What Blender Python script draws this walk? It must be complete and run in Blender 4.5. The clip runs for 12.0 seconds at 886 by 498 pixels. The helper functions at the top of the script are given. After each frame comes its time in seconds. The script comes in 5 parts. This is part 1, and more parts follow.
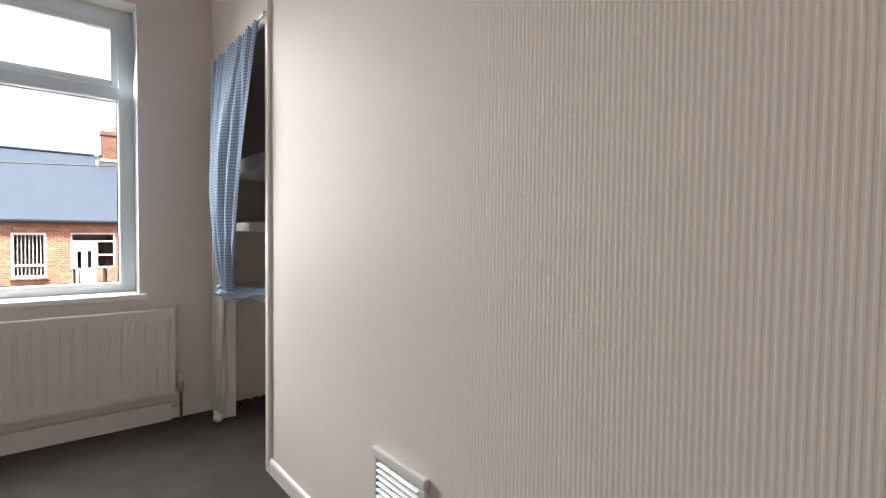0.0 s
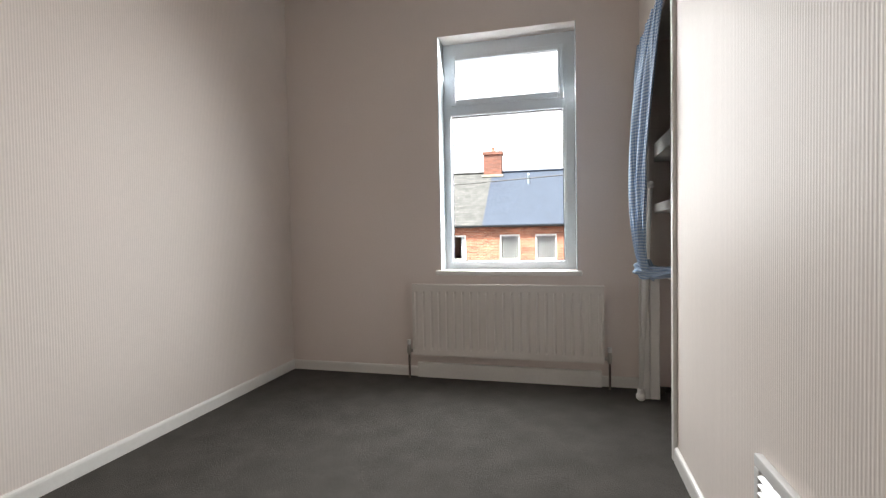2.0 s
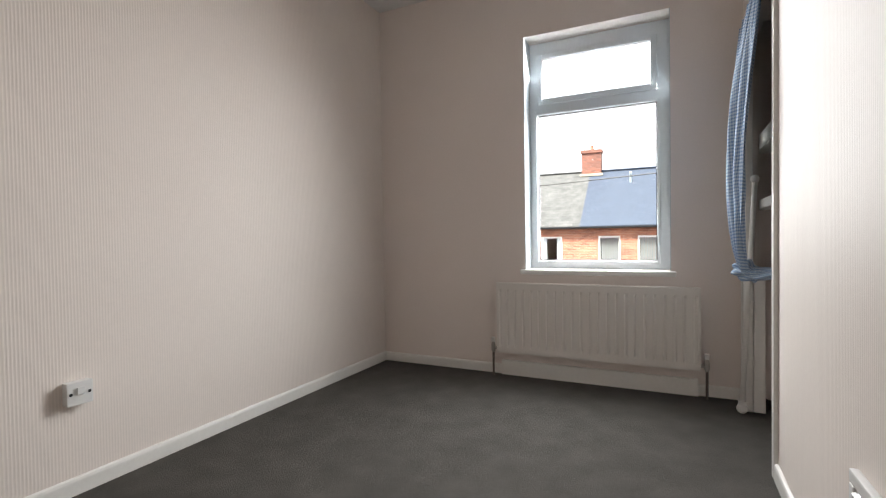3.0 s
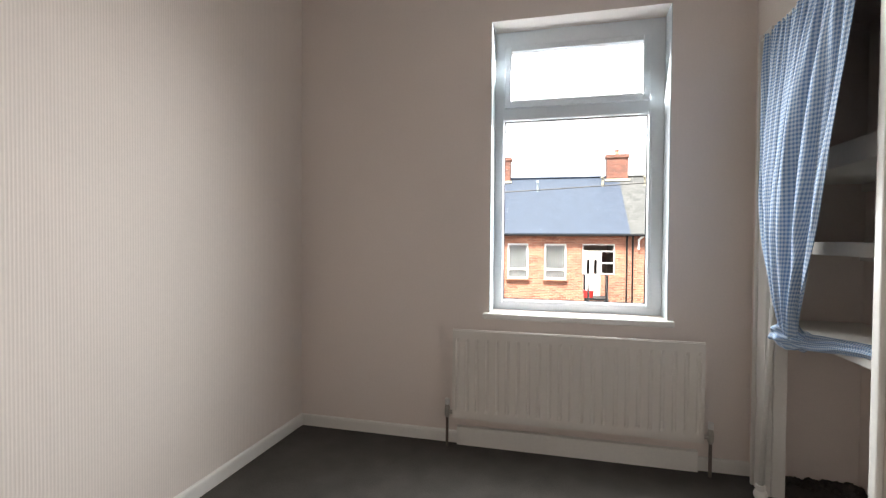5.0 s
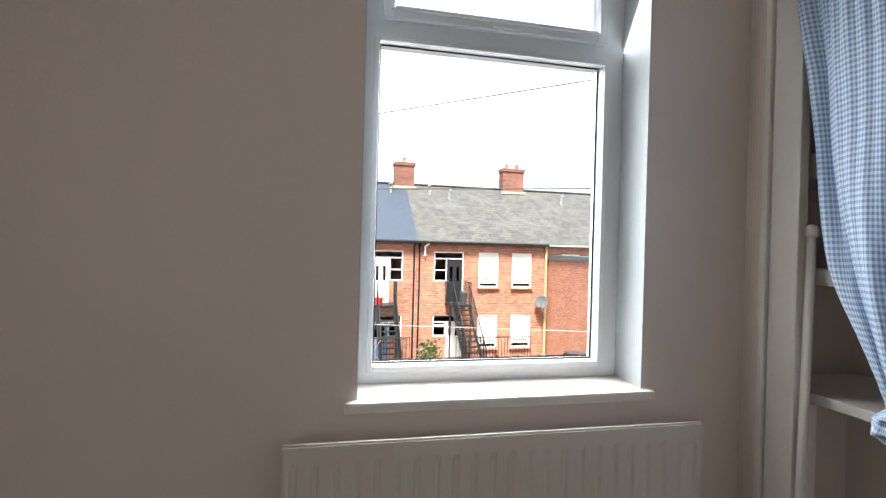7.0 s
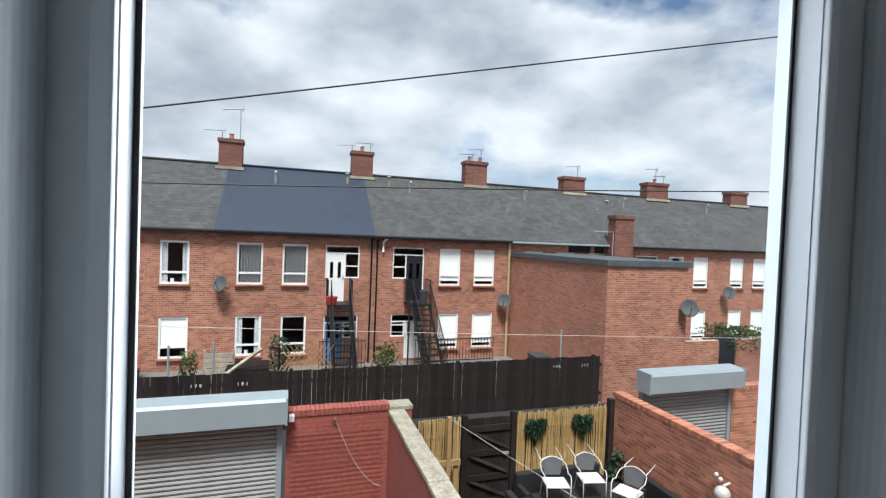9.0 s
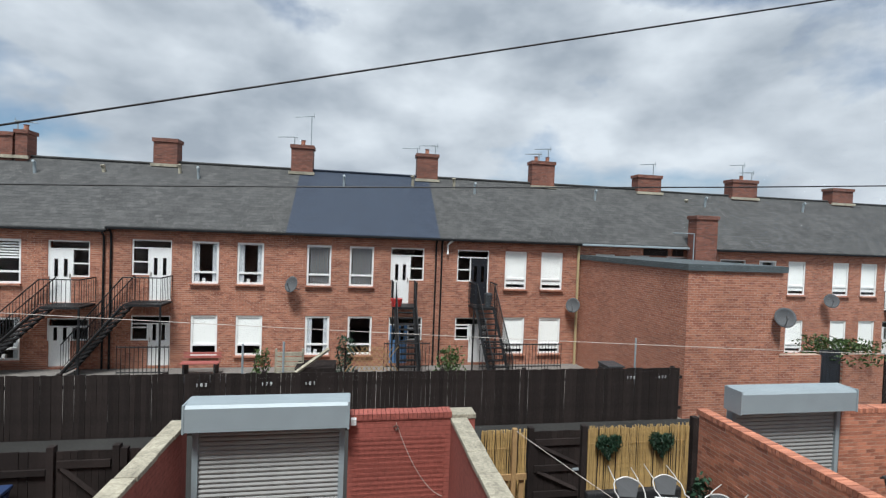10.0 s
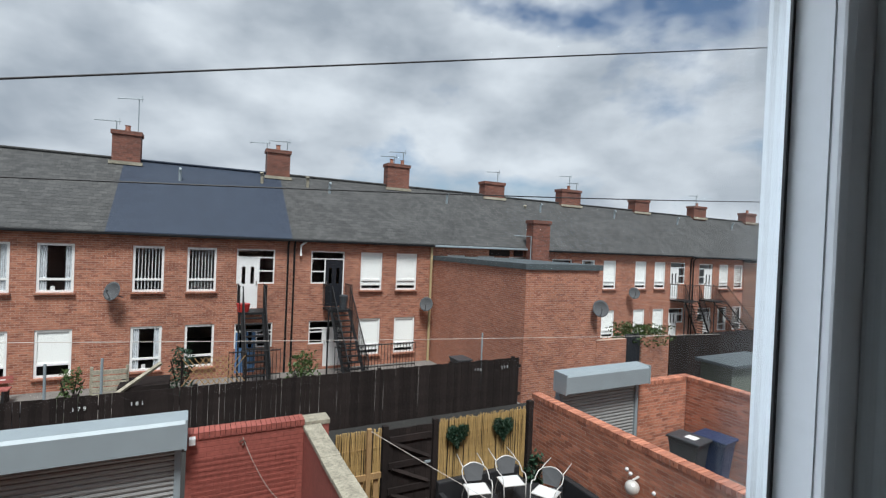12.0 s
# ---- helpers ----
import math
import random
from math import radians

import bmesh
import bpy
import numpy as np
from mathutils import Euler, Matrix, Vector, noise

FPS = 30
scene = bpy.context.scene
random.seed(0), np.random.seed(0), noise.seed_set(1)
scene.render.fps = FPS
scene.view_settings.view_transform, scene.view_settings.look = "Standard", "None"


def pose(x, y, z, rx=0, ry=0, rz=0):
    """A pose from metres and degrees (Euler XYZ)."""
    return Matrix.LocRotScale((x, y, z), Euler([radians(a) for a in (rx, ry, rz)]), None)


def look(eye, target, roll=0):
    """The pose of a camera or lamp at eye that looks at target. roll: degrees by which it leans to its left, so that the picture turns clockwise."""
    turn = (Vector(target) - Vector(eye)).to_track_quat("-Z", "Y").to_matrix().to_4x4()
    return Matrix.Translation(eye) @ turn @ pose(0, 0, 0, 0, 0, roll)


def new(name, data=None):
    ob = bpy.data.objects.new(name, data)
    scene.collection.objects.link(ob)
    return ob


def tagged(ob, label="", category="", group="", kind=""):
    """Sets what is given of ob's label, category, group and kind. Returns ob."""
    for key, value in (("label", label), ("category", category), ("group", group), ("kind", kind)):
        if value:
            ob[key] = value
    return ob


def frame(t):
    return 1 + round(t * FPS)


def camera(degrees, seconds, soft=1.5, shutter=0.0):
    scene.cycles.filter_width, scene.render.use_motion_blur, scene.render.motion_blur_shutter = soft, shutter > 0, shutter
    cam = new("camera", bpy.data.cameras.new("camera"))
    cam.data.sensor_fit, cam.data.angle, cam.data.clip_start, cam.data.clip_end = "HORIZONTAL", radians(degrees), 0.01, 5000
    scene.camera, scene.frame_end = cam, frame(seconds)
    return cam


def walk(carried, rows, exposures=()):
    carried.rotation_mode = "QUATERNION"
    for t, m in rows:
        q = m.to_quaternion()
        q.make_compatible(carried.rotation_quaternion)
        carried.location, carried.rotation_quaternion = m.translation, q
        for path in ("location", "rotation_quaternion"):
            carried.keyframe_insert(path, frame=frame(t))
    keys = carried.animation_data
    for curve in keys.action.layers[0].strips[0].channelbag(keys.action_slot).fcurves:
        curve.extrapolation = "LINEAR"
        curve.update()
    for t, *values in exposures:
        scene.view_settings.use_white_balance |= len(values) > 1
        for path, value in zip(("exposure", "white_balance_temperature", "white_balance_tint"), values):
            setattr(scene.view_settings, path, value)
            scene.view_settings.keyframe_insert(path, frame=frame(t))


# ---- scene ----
cam = camera(86.1, 12.0, 1.25)
PATH = [
    (0, (0.095, -3.023, 1.079), (1.377, -1.49, 1.013), 0.6),
    (0.5, (0.205, -2.955, 1.044), (1.050, -1.143, 0.977), -0.1),
    (1, (0.243, -2.952, 1.018), (0.596, -0.985, 0.945), -0.5),
    (1.5, (0.290, -3.011, 0.998), (0.170, -1.016, 0.937), -0.7),
    (2, (0.398, -3.071, 0.97), (-0.095, -1.133, 0.912), -1.0),
    (2.5, (0.456, -3.118, 0.958), (-0.28, -1.259, 0.907), -0.9),
    (3, (0.488, -3.107, 0.95), (-0.382, -1.307, 0.906), -0.9),
    (5, (-0.015, -2.519, 1.127), (-0.509, -0.582, 1.085), 0.4),
    (5.5, (-0.23, -2.247, 1.157), (-0.478, -0.263, 1.108), 0.6),
    (6, (-0.355, -1.971, 1.184), (-0.38, 0.028, 1.127), 0.8),
    (6.5, (-0.422, -1.644, 1.172), (-0.206, 0.344, 1.129), 1.4),
    (7, (-0.444, -1.32, 1.161), (-0.032, 0.637, 1.152), 1.5),
    (8.8, (-0.227, -0.353, 1.418), (0.376, 1.554, 1.375), 2.3),
    (9, (-0.207, -0.288, 1.425), (0.369, 1.627, 1.378), 2.2),
    (9.5, (-0.149, -0.141, 1.419), (0.311, 1.805, 1.371), 2.2),
    (10, (-0.096, 0.008, 1.421), (0.210, 1.983, 1.374), 2.1),
    (10.5, (-0.100, 0.077, 1.412), (0.094, 2.067, 1.361), 2.1),
    (11, (-0.111, 0.095, 1.426), (0.119, 2.080, 1.376), 2.2),
    (11.5, (-0.060, 0.046, 1.428), (0.403, 1.991, 1.390), 2.3),
    (12, (-0.097, -0.087, 1.459), (0.780, 1.710, 1.437), 2.4),
]
walk(cam, [(t, look(eye, target, roll)) for t, eye, target, roll in PATH],
     exposures=[(0, 2.42, 6560, 10), (0.6, 2.33, 6560, 10), (1.0, 2.42, 6560, 10), (2.0, 2.42, 6560, 10), (3.2, 2.42, 6560, 10), (5.0, 2.5, 6620, 10), (6.0, 2.2, 6620, 10), (6.5, 2.1, 6620, 10), (7.2, 2.05, 6620, 10), (8.8, 0.55, 6000, 10), (9.4, 0.3, 6000, 10), (10.2, 0.15, 6000, 10), (12, 0.1, 6000, 10)])

# ---- light ----
world = bpy.data.worlds.new("sky")
scene.world = world
world.use_nodes = True
wn, wl = world.node_tree.nodes, world.node_tree.links
wn.clear()
w_out = wn.new("ShaderNodeOutputWorld")
w_bg = wn.new("ShaderNodeBackground")
w_sky = wn.new("ShaderNodeTexSky")
w_sky.sky_type, w_sky.sun_disc = "NISHITA", False
w_sky.sun_elevation, w_sky.sun_rotation = radians(62), radians(197)
w_co = wn.new("ShaderNodeTexCoord")
w_map = wn.new("ShaderNodeMapping")
w_map.inputs["Scale"].default_value = (1.0, 1.0, 1.9)
w_map.inputs["Location"].default_value = (0.35, 0.9, 0.55)
w_n1 = wn.new("ShaderNodeTexNoise")
w_n1.inputs["Scale"].default_value, w_n1.inputs["Detail"].default_value, w_n1.inputs["Roughness"].default_value = 2.3, 7, 0.52
w_n2 = wn.new("ShaderNodeTexNoise")
w_n2.inputs["Scale"].default_value, w_n2.inputs["Detail"].default_value = 4.2, 6
w_cover = wn.new("ShaderNodeValToRGB")
w_cover.color_ramp.elements[0].position, w_cover.color_ramp.elements[1].position = 0.355, 0.455
w_shade = wn.new("ShaderNodeValToRGB")
w_shade.color_ramp.elements[0].position, w_shade.color_ramp.elements[1].position = 0.34, 0.66
w_shade.color_ramp.elements[0].color, w_shade.color_ramp.elements[1].color = (4.1, 4.4, 4.8, 1), (8.3, 8.4, 8.5, 1)
w_mix = wn.new("ShaderNodeMix")
w_mix.data_type = "RGBA"
wl.new(w_co.outputs["Generated"], w_map.inputs["Vector"])
wl.new(w_map.outputs["Vector"], w_n1.inputs["Vector"])
wl.new(w_map.outputs["Vector"], w_n2.inputs["Vector"])
wl.new(w_n1.outputs["Fac"], w_cover.inputs["Fac"])
wl.new(w_n2.outputs["Fac"], w_shade.inputs["Fac"])
wl.new(w_cover.outputs["Color"], w_mix.inputs["Factor"])
wl.new(w_sky.outputs["Color"], w_mix.inputs["A"])
wl.new(w_shade.outputs["Color"], w_mix.inputs["B"])
wl.new(w_mix.outputs["Result"], w_bg.inputs["Color"])
w_bg.inputs["Strength"].default_value = 0.09
wl.new(w_bg.outputs["Background"], w_out.inputs["Surface"])

sun = new("sun", bpy.data.lights.new("sun", "SUN"))
sun.data.energy, sun.data.angle, sun.data.color = 4.5, radians(16), (1.0, 0.96, 0.9)
sun.matrix_world = look((-3, -2, 20), (0, 8, 0))

window_light = new("window_light", bpy.data.lights.new("window_light", "AREA"))
window_light.data.shape, window_light.data.size, window_light.data.size_y = "RECTANGLE", 0.95, 1.60
window_light.data.energy, window_light.data.color, window_light.data.spread = 13.0, (0.95, 0.98, 1.0), radians(125)
window_light.matrix_world = look((0.04, 0.36, 1.60), (-0.30, -2, 0.15))


# ---- materials ----
def material(name, base, rough=0.6, metal=0.0, vary=0.12, scale=6.0, bump=0.0, bump_scale=60.0, per_object=0.0, spec=0.5):
    m = bpy.data.materials.new(name)
    m.use_nodes = True
    n, l = m.node_tree.nodes, m.node_tree.links
    p = n["Principled BSDF"]
    p.inputs["Roughness"].default_value, p.inputs["Metallic"].default_value = rough, metal
    p.inputs["Specular IOR Level"].default_value = spec
    co = n.new("ShaderNodeTexCoord")
    big, fine = n.new("ShaderNodeTexNoise"), n.new("ShaderNodeTexNoise")
    big.inputs["Scale"].default_value, big.inputs["Detail"].default_value = scale, 5
    fine.inputs["Scale"].default_value, fine.inputs["Detail"].default_value = bump_scale, 4
    l.new(co.outputs["Object"], big.inputs["Vector"])
    l.new(co.outputs["Object"], fine.inputs["Vector"])
    add = n.new("ShaderNodeMath")
    add.operation = "ADD"
    l.new(big.outputs["Fac"], add.inputs[0])
    l.new(fine.outputs["Fac"], add.inputs[1])
    ramp = n.new("ShaderNodeMapRange")
    ramp.inputs["From Min"].default_value, ramp.inputs["From Max"].default_value = 0.6, 1.4
    ramp.inputs["To Min"].default_value, ramp.inputs["To Max"].default_value = 1 - vary, 1 + vary
    l.new(add.outputs[0], ramp.inputs["Value"])
    last = ramp.outputs["Result"]
    if per_object:
        info = n.new("ShaderNodeObjectInfo")
        r2 = n.new("ShaderNodeMapRange")
        r2.inputs["To Min"].default_value, r2.inputs["To Max"].default_value = 1 - per_object, 1 + per_object
        l.new(info.outputs["Random"], r2.inputs["Value"])
        mul = n.new("ShaderNodeMath")
        mul.operation = "MULTIPLY"
        l.new(last, mul.inputs[0])
        l.new(r2.outputs["Result"], mul.inputs[1])
        last = mul.outputs[0]
    vm = n.new("ShaderNodeVectorMath")
    vm.operation = "SCALE"
    vm.inputs[0].default_value = base
    l.new(last, vm.inputs["Scale"])
    l.new(vm.outputs["Vector"], p.inputs["Base Color"])
    if bump:
        b = n.new("ShaderNodeBump")
        b.inputs["Strength"].default_value, b.inputs["Distance"].default_value = bump, 0.01
        l.new(fine.outputs["Fac"], b.inputs["Height"])
        l.new(b.outputs["Normal"], p.inputs["Normal"])
    return m


def socket_named(m, name):
    return m.node_tree.nodes["Principled BSDF"].inputs[name]


def ribbed_paper(name, base):
    """Painted wallpaper with fine upright ribs along y."""
    m = material(name, base, 0.58, vary=0.03, scale=1.5, spec=0.22)
    n, l = m.node_tree.nodes, m.node_tree.links
    co, sep = n.new("ShaderNodeTexCoord"), n.new("ShaderNodeSeparateXYZ")
    l.new(co.outputs["Object"], sep.inputs[0])
    nz = n.new("ShaderNodeTexNoise")
    nz.inputs["Scale"].default_value = 40
    l.new(co.outputs["Object"], nz.inputs["Vector"])
    k = n.new("ShaderNodeMath")
    k.operation, k.inputs[1].default_value = "MULTIPLY", 2 * math.pi / 0.0108
    l.new(sep.outputs["Y"], k.inputs[0])
    s = n.new("ShaderNodeMath")
    s.operation = "SINE"
    l.new(k.outputs[0], s.inputs[0])
    mr = n.new("ShaderNodeMapRange")
    mr.interpolation_type = "SMOOTHSTEP"
    mr.inputs["From Min"].default_value, mr.inputs["From Max"].default_value = -0.6, 0.7
    l.new(s.outputs[0], mr.inputs["Value"])
    ad = n.new("ShaderNodeMath")
    ad.operation, ad.inputs[1].default_value = "MULTIPLY_ADD", 0.25
    l.new(nz.outputs["Fac"], ad.inputs[0])
    l.new(mr.outputs["Result"], ad.inputs[2])
    b = n.new("ShaderNodeBump")
    b.inputs["Strength"].default_value, b.inputs["Distance"].default_value = 0.3, 0.0009
    l.new(ad.outputs[0], b.inputs["Height"])
    l.new(b.outputs["Normal"], socket_named(m, "Normal"))
    # grooves 7% darker: the shade between ribs is put into the colour
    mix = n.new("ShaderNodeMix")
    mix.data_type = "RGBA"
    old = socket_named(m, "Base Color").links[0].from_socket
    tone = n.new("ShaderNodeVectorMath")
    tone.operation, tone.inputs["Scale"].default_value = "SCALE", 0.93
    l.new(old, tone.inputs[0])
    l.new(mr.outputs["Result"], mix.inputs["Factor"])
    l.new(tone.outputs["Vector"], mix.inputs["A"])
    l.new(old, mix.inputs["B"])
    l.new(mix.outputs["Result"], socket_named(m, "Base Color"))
    return m


def brick_skin(name, c1, c2, mortar, axis, bw=0.225, bh=0.075, bump=0.5, joint=0.012, stain=0.25, rough=0.85):
    """Courses on a wall that runs along axis 'x' or 'y' (or 's': a roof slope along x)."""
    m = bpy.data.materials.new(name)
    m.use_nodes = True
    n, l = m.node_tree.nodes, m.node_tree.links
    p = n["Principled BSDF"]
    p.inputs["Roughness"].default_value = rough
    co, sep, com = n.new("ShaderNodeTexCoord"), n.new("ShaderNodeSeparateXYZ"), n.new("ShaderNodeCombineXYZ")
    l.new(co.outputs["Object"], sep.inputs[0])
    l.new(sep.outputs["Y" if axis == "y" else "X"], com.inputs["X"])
    l.new(sep.outputs["Z"], com.inputs["Y"])
    b = n.new("ShaderNodeTexBrick")
    b.inputs["Scale"].default_value = 1
    b.inputs["Brick Width"].default_value, b.inputs["Row Height"].default_value = bw, bh
    b.inputs["Mortar Size"].default_value, b.inputs["Mortar Smooth"].default_value = joint / 2, 0.3
    b.inputs["Color1"].default_value, b.inputs["Color2"].default_value, b.inputs["Mortar"].default_value = (*c1, 1), (*c2, 1), (*mortar, 1)
    l.new(com.outputs[0], b.inputs["Vector"])
    big, fine = n.new("ShaderNodeTexNoise"), n.new("ShaderNodeTexNoise")
    big.inputs["Scale"].default_value, big.inputs["Detail"].default_value, big.inputs["Roughness"].default_value = 0.9, 7, 0.65
    fine.inputs["Scale"].default_value, fine.inputs["Detail"].default_value = 14, 5
    l.new(co.outputs["Object"], big.inputs["Vector"])
    l.new(co.outputs["Object"], fine.inputs["Vector"])
    add = n.new("ShaderNodeMath")
    l.new(big.outputs["Fac"], add.inputs[0])
    l.new(fine.outputs["Fac"], add.inputs[1])
    r = n.new("ShaderNodeMapRange")
    r.inputs["From Min"].default_value, r.inputs["From Max"].default_value = 0.65, 1.35
    r.inputs["To Min"].default_value, r.inputs["To Max"].default_value = 1 - stain, 1 + stain
    l.new(add.outputs[0], r.inputs["Value"])
    sc = n.new("ShaderNodeVectorMath")
    sc.operation = "SCALE"
    l.new(b.outputs["Color"], sc.inputs[0])
    l.new(r.outputs["Result"], sc.inputs["Scale"])
    l.new(sc.outputs["Vector"], p.inputs["Base Color"])
    inv = n.new("ShaderNodeMath")
    inv.operation, inv.inputs[0].default_value = "SUBTRACT", 1
    l.new(b.outputs["Fac"], inv.inputs[1])
    bp = n.new("ShaderNodeBump")
    bp.inputs["Strength"].default_value, bp.inputs["Distance"].default_value = bump, 0.01
    l.new(inv.outputs[0], bp.inputs["Height"])
    l.new(bp.outputs["Normal"], p.inputs["Normal"])
    return m


def pane_glass(name, tint, gloss):
    m = bpy.data.materials.new(name)
    m.use_nodes = True
    n, l = m.node_tree.nodes, m.node_tree.links
    n.remove(n["Principled BSDF"])
    tr, gl, mx, fr = (n.new("ShaderNodeBsdfTransparent"), n.new("ShaderNodeBsdfGlossy"), n.new("ShaderNodeMixShader"), n.new("ShaderNodeFresnel"))
    tr.inputs["Color"].default_value = (*tint, 1)
    gl.inputs["Roughness"].default_value = 0.02
    fr.inputs["IOR"].default_value = gloss
    l.new(fr.outputs[0], mx.inputs["Fac"])
    l.new(tr.outputs[0], mx.inputs[1])
    l.new(gl.outputs[0], mx.inputs[2])
    l.new(mx.outputs[0], n["Material Output"].inputs["Surface"])
    return m


def gingham(name):
    """Blue and white woven checks, mapped on the cloth's own width and length."""
    m = material(name, (1, 1, 1), 0.85, vary=0.08, scale=9, bump=0.15, bump_scale=400, spec=0.2)
    n, l = m.node_tree.nodes, m.node_tree.links
    uv, sep = n.new("ShaderNodeUVMap"), n.new("ShaderNodeSeparateXYZ")
    l.new(uv.outputs["UV"], sep.inputs[0])
    bands = []
    for ax in ("X", "Y"):
        k = n.new("ShaderNodeMath")
        k.operation, k.inputs[1].default_value = "MULTIPLY", 2 * math.pi / 0.0145
        l.new(sep.outputs[ax], k.inputs[0])
        s = n.new("ShaderNodeMath")
        s.operation = "SINE"
        l.new(k.outputs[0], s.inputs[0])
        g = n.new("ShaderNodeMapRange")
        g.inputs["From Min"].default_value, g.inputs["From Max"].default_value = -0.25, 0.25
        l.new(s.outputs[0], g.inputs["Value"])
        bands.append(g.outputs["Result"])
    add = n.new("ShaderNodeMath")
    add.operation = "ADD"
    l.new(bands[0], add.inputs[0])
    l.new(bands[1], add.inputs[1])
    half = n.new("ShaderNodeMath")
    half.operation, half.inputs[1].default_value = "MULTIPLY", 0.5
    l.new(add.outputs[0], half.inputs[0])
    mix = n.new("ShaderNodeMix")
    mix.data_type = "RGBA"
    l.new(half.outputs[0], mix.inputs["Factor"])
    mix.inputs["A"].default_value, mix.inputs["B"].default_value = (0.56, 0.64, 0.72, 1), (0.15, 0.26, 0.46, 1)
    l.new(mix.outputs["Result"], socket_named(m, "Base Color"))
    return m


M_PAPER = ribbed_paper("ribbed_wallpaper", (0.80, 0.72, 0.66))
M_WALL = material("white_emulsion", (0.78, 0.70, 0.65), 0.55, vary=0.03, scale=2, bump=0.05, bump_scale=90)
M_CEIL = material("ceiling_paint", (0.78, 0.77, 0.75), 0.8, vary=0.03)
M_GLOSS = material("white_gloss_paint", (0.78, 0.76, 0.72), 0.3, vary=0.04, scale=5, bump=0.04)
M_RAD = material("radiator_enamel", (0.74, 0.70, 0.65), 0.32, vary=0.03)
M_PVC = material("white_upvc", (0.78, 0.83, 0.87), 0.28, vary=0.03)
M_GASKET = material("black_gasket", (0.012, 0.013, 0.015), 0.5)
M_CARPET = material("grey_carpet", (0.092, 0.085, 0.077), 0.97, vary=0.24, scale=7.0, bump=0.9, bump_scale=260, spec=0.1)
M_CHROME = material("dull_chrome", (0.45, 0.42, 0.38), 0.3, metal=0.9)
M_COPPER = material("tarnished_pipe", (0.16, 0.13, 0.11), 0.5, metal=0.5)
M_PLASTIC = material("white_plastic", (0.72, 0.71, 0.69), 0.35, vary=0.03)
M_VOIDSHADE = material("void_shade", (0.02, 0.02, 0.02), 0.9)
M_CLOTH = gingham("blue_gingham")
M_GLASS = pane_glass("window_glass", (0.97, 0.985, 0.98), 1.12)
M_FARGLASS = pane_glass("dark_pane_glass", (0.985, 0.99, 0.99), 1.16)
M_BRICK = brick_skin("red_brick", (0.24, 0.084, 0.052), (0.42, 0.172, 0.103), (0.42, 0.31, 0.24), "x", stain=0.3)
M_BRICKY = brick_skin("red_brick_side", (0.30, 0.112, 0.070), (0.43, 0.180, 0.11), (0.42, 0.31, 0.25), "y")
M_STACK = brick_skin("sooty_brick", (0.115, 0.042, 0.030), (0.22, 0.080, 0.052), (0.18, 0.13, 0.105), "x", stain=0.35)
M_BRICKN = brick_skin("orange_brick", (0.36, 0.13, 0.075), (0.46, 0.185, 0.105), (0.40, 0.28, 0.21), "x")
M_SLATE = brick_skin("weathered_slate", (0.046, 0.046, 0.045), (0.076, 0.075, 0.072), (0.026, 0.026, 0.026), "s", 0.26, 0.12, 0.8, 0.011, 0.38, 0.8)
M_NEWSLATE = brick_skin("new_blue_slate", (0.018, 0.028, 0.050), (0.023, 0.035, 0.059), (0.014, 0.020, 0.034), "s", 0.30, 0.16, 0.5, 0.01, 0.1, 0.55)
M_ASPHALT = material("lane_asphalt", (0.034, 0.033, 0.031), 0.97, spec=0.2, vary=0.3, scale=0.7, bump=0.5, bump_scale=50)
M_CONCRETE = material("worn_concrete", (0.17, 0.155, 0.14), 0.95, vary=0.32, scale=2.5, bump=0.5, bump_scale=30)
M_COPING = material("lichened_coping", (0.33, 0.30, 0.23), 0.95, vary=0.5, scale=5, bump=0.8, bump_scale=25, per_object=0.12)
M_FENCE = material("dark_stained_wood", (0.021, 0.0155, 0.014), 0.9, spec=0.2, vary=0.5, scale=3, bump=0.5, bump_scale=40, per_object=0.25)
M_REED = material("yellow_reed", (0.46, 0.31, 0.12), 0.8, vary=0.35, scale=8, per_object=0.2)
M_TIMBER = material("bare_timber", (0.34, 0.21, 0.09), 0.8, vary=0.25, scale=6)
M_STEEL = material("galvanised_steel", (0.29, 0.335, 0.355), 0.5, metal=0.1, vary=0.1, scale=3)
M_SHUTTER = material("shutter_slats", (0.36, 0.36, 0.35), 0.5, metal=0.3, vary=0.14, scale=4)
M_REDPAINT = brick_skin("red_painted_brick", (0.29, 0.080, 0.060), (0.30, 0.083, 0.062), (0.26, 0.070, 0.052), "x", bump=0.9, stain=0.3)
M_REDPAINTY = brick_skin("red_painted_side", (0.29, 0.080, 0.060), (0.30, 0.083, 0.062), (0.26, 0.070, 0.052), "y", bump=0.9, stain=0.3)
M_BLACKIRON = material("black_iron", (0.016, 0.016, 0.017), 0.6, spec=0.25)
M_WHITEOUT = material("outdoor_white_upvc", (0.80, 0.80, 0.78), 0.4, vary=0.05)
M_BLIND = material("pale_blind", (0.90, 0.90, 0.87), 0.8, vary=0.06)
M_NET = material("grey_net_curtain", (0.62, 0.64, 0.66), 0.9, vary=0.25, scale=9)
M_DARKDOOR = material("black_door_paint", (0.015, 0.017, 0.022), 0.35)
M_BLUEDOOR = material("blue_paint", (0.09, 0.19, 0.36), 0.5)
M_REDPLASTIC = material("red_plastic", (0.50, 0.035, 0.03), 0.4)
M_BINBLUE = material("blue_bin_plastic", (0.022, 0.040, 0.10), 0.45, vary=0.15)
M_BINGREY = material("grey_bin_plastic", (0.045, 0.05, 0.055), 0.45, vary=0.15)
M_LEAD = material("dark_lead_coping", (0.07, 0.085, 0.09), 0.6, vary=0.4, scale=5)
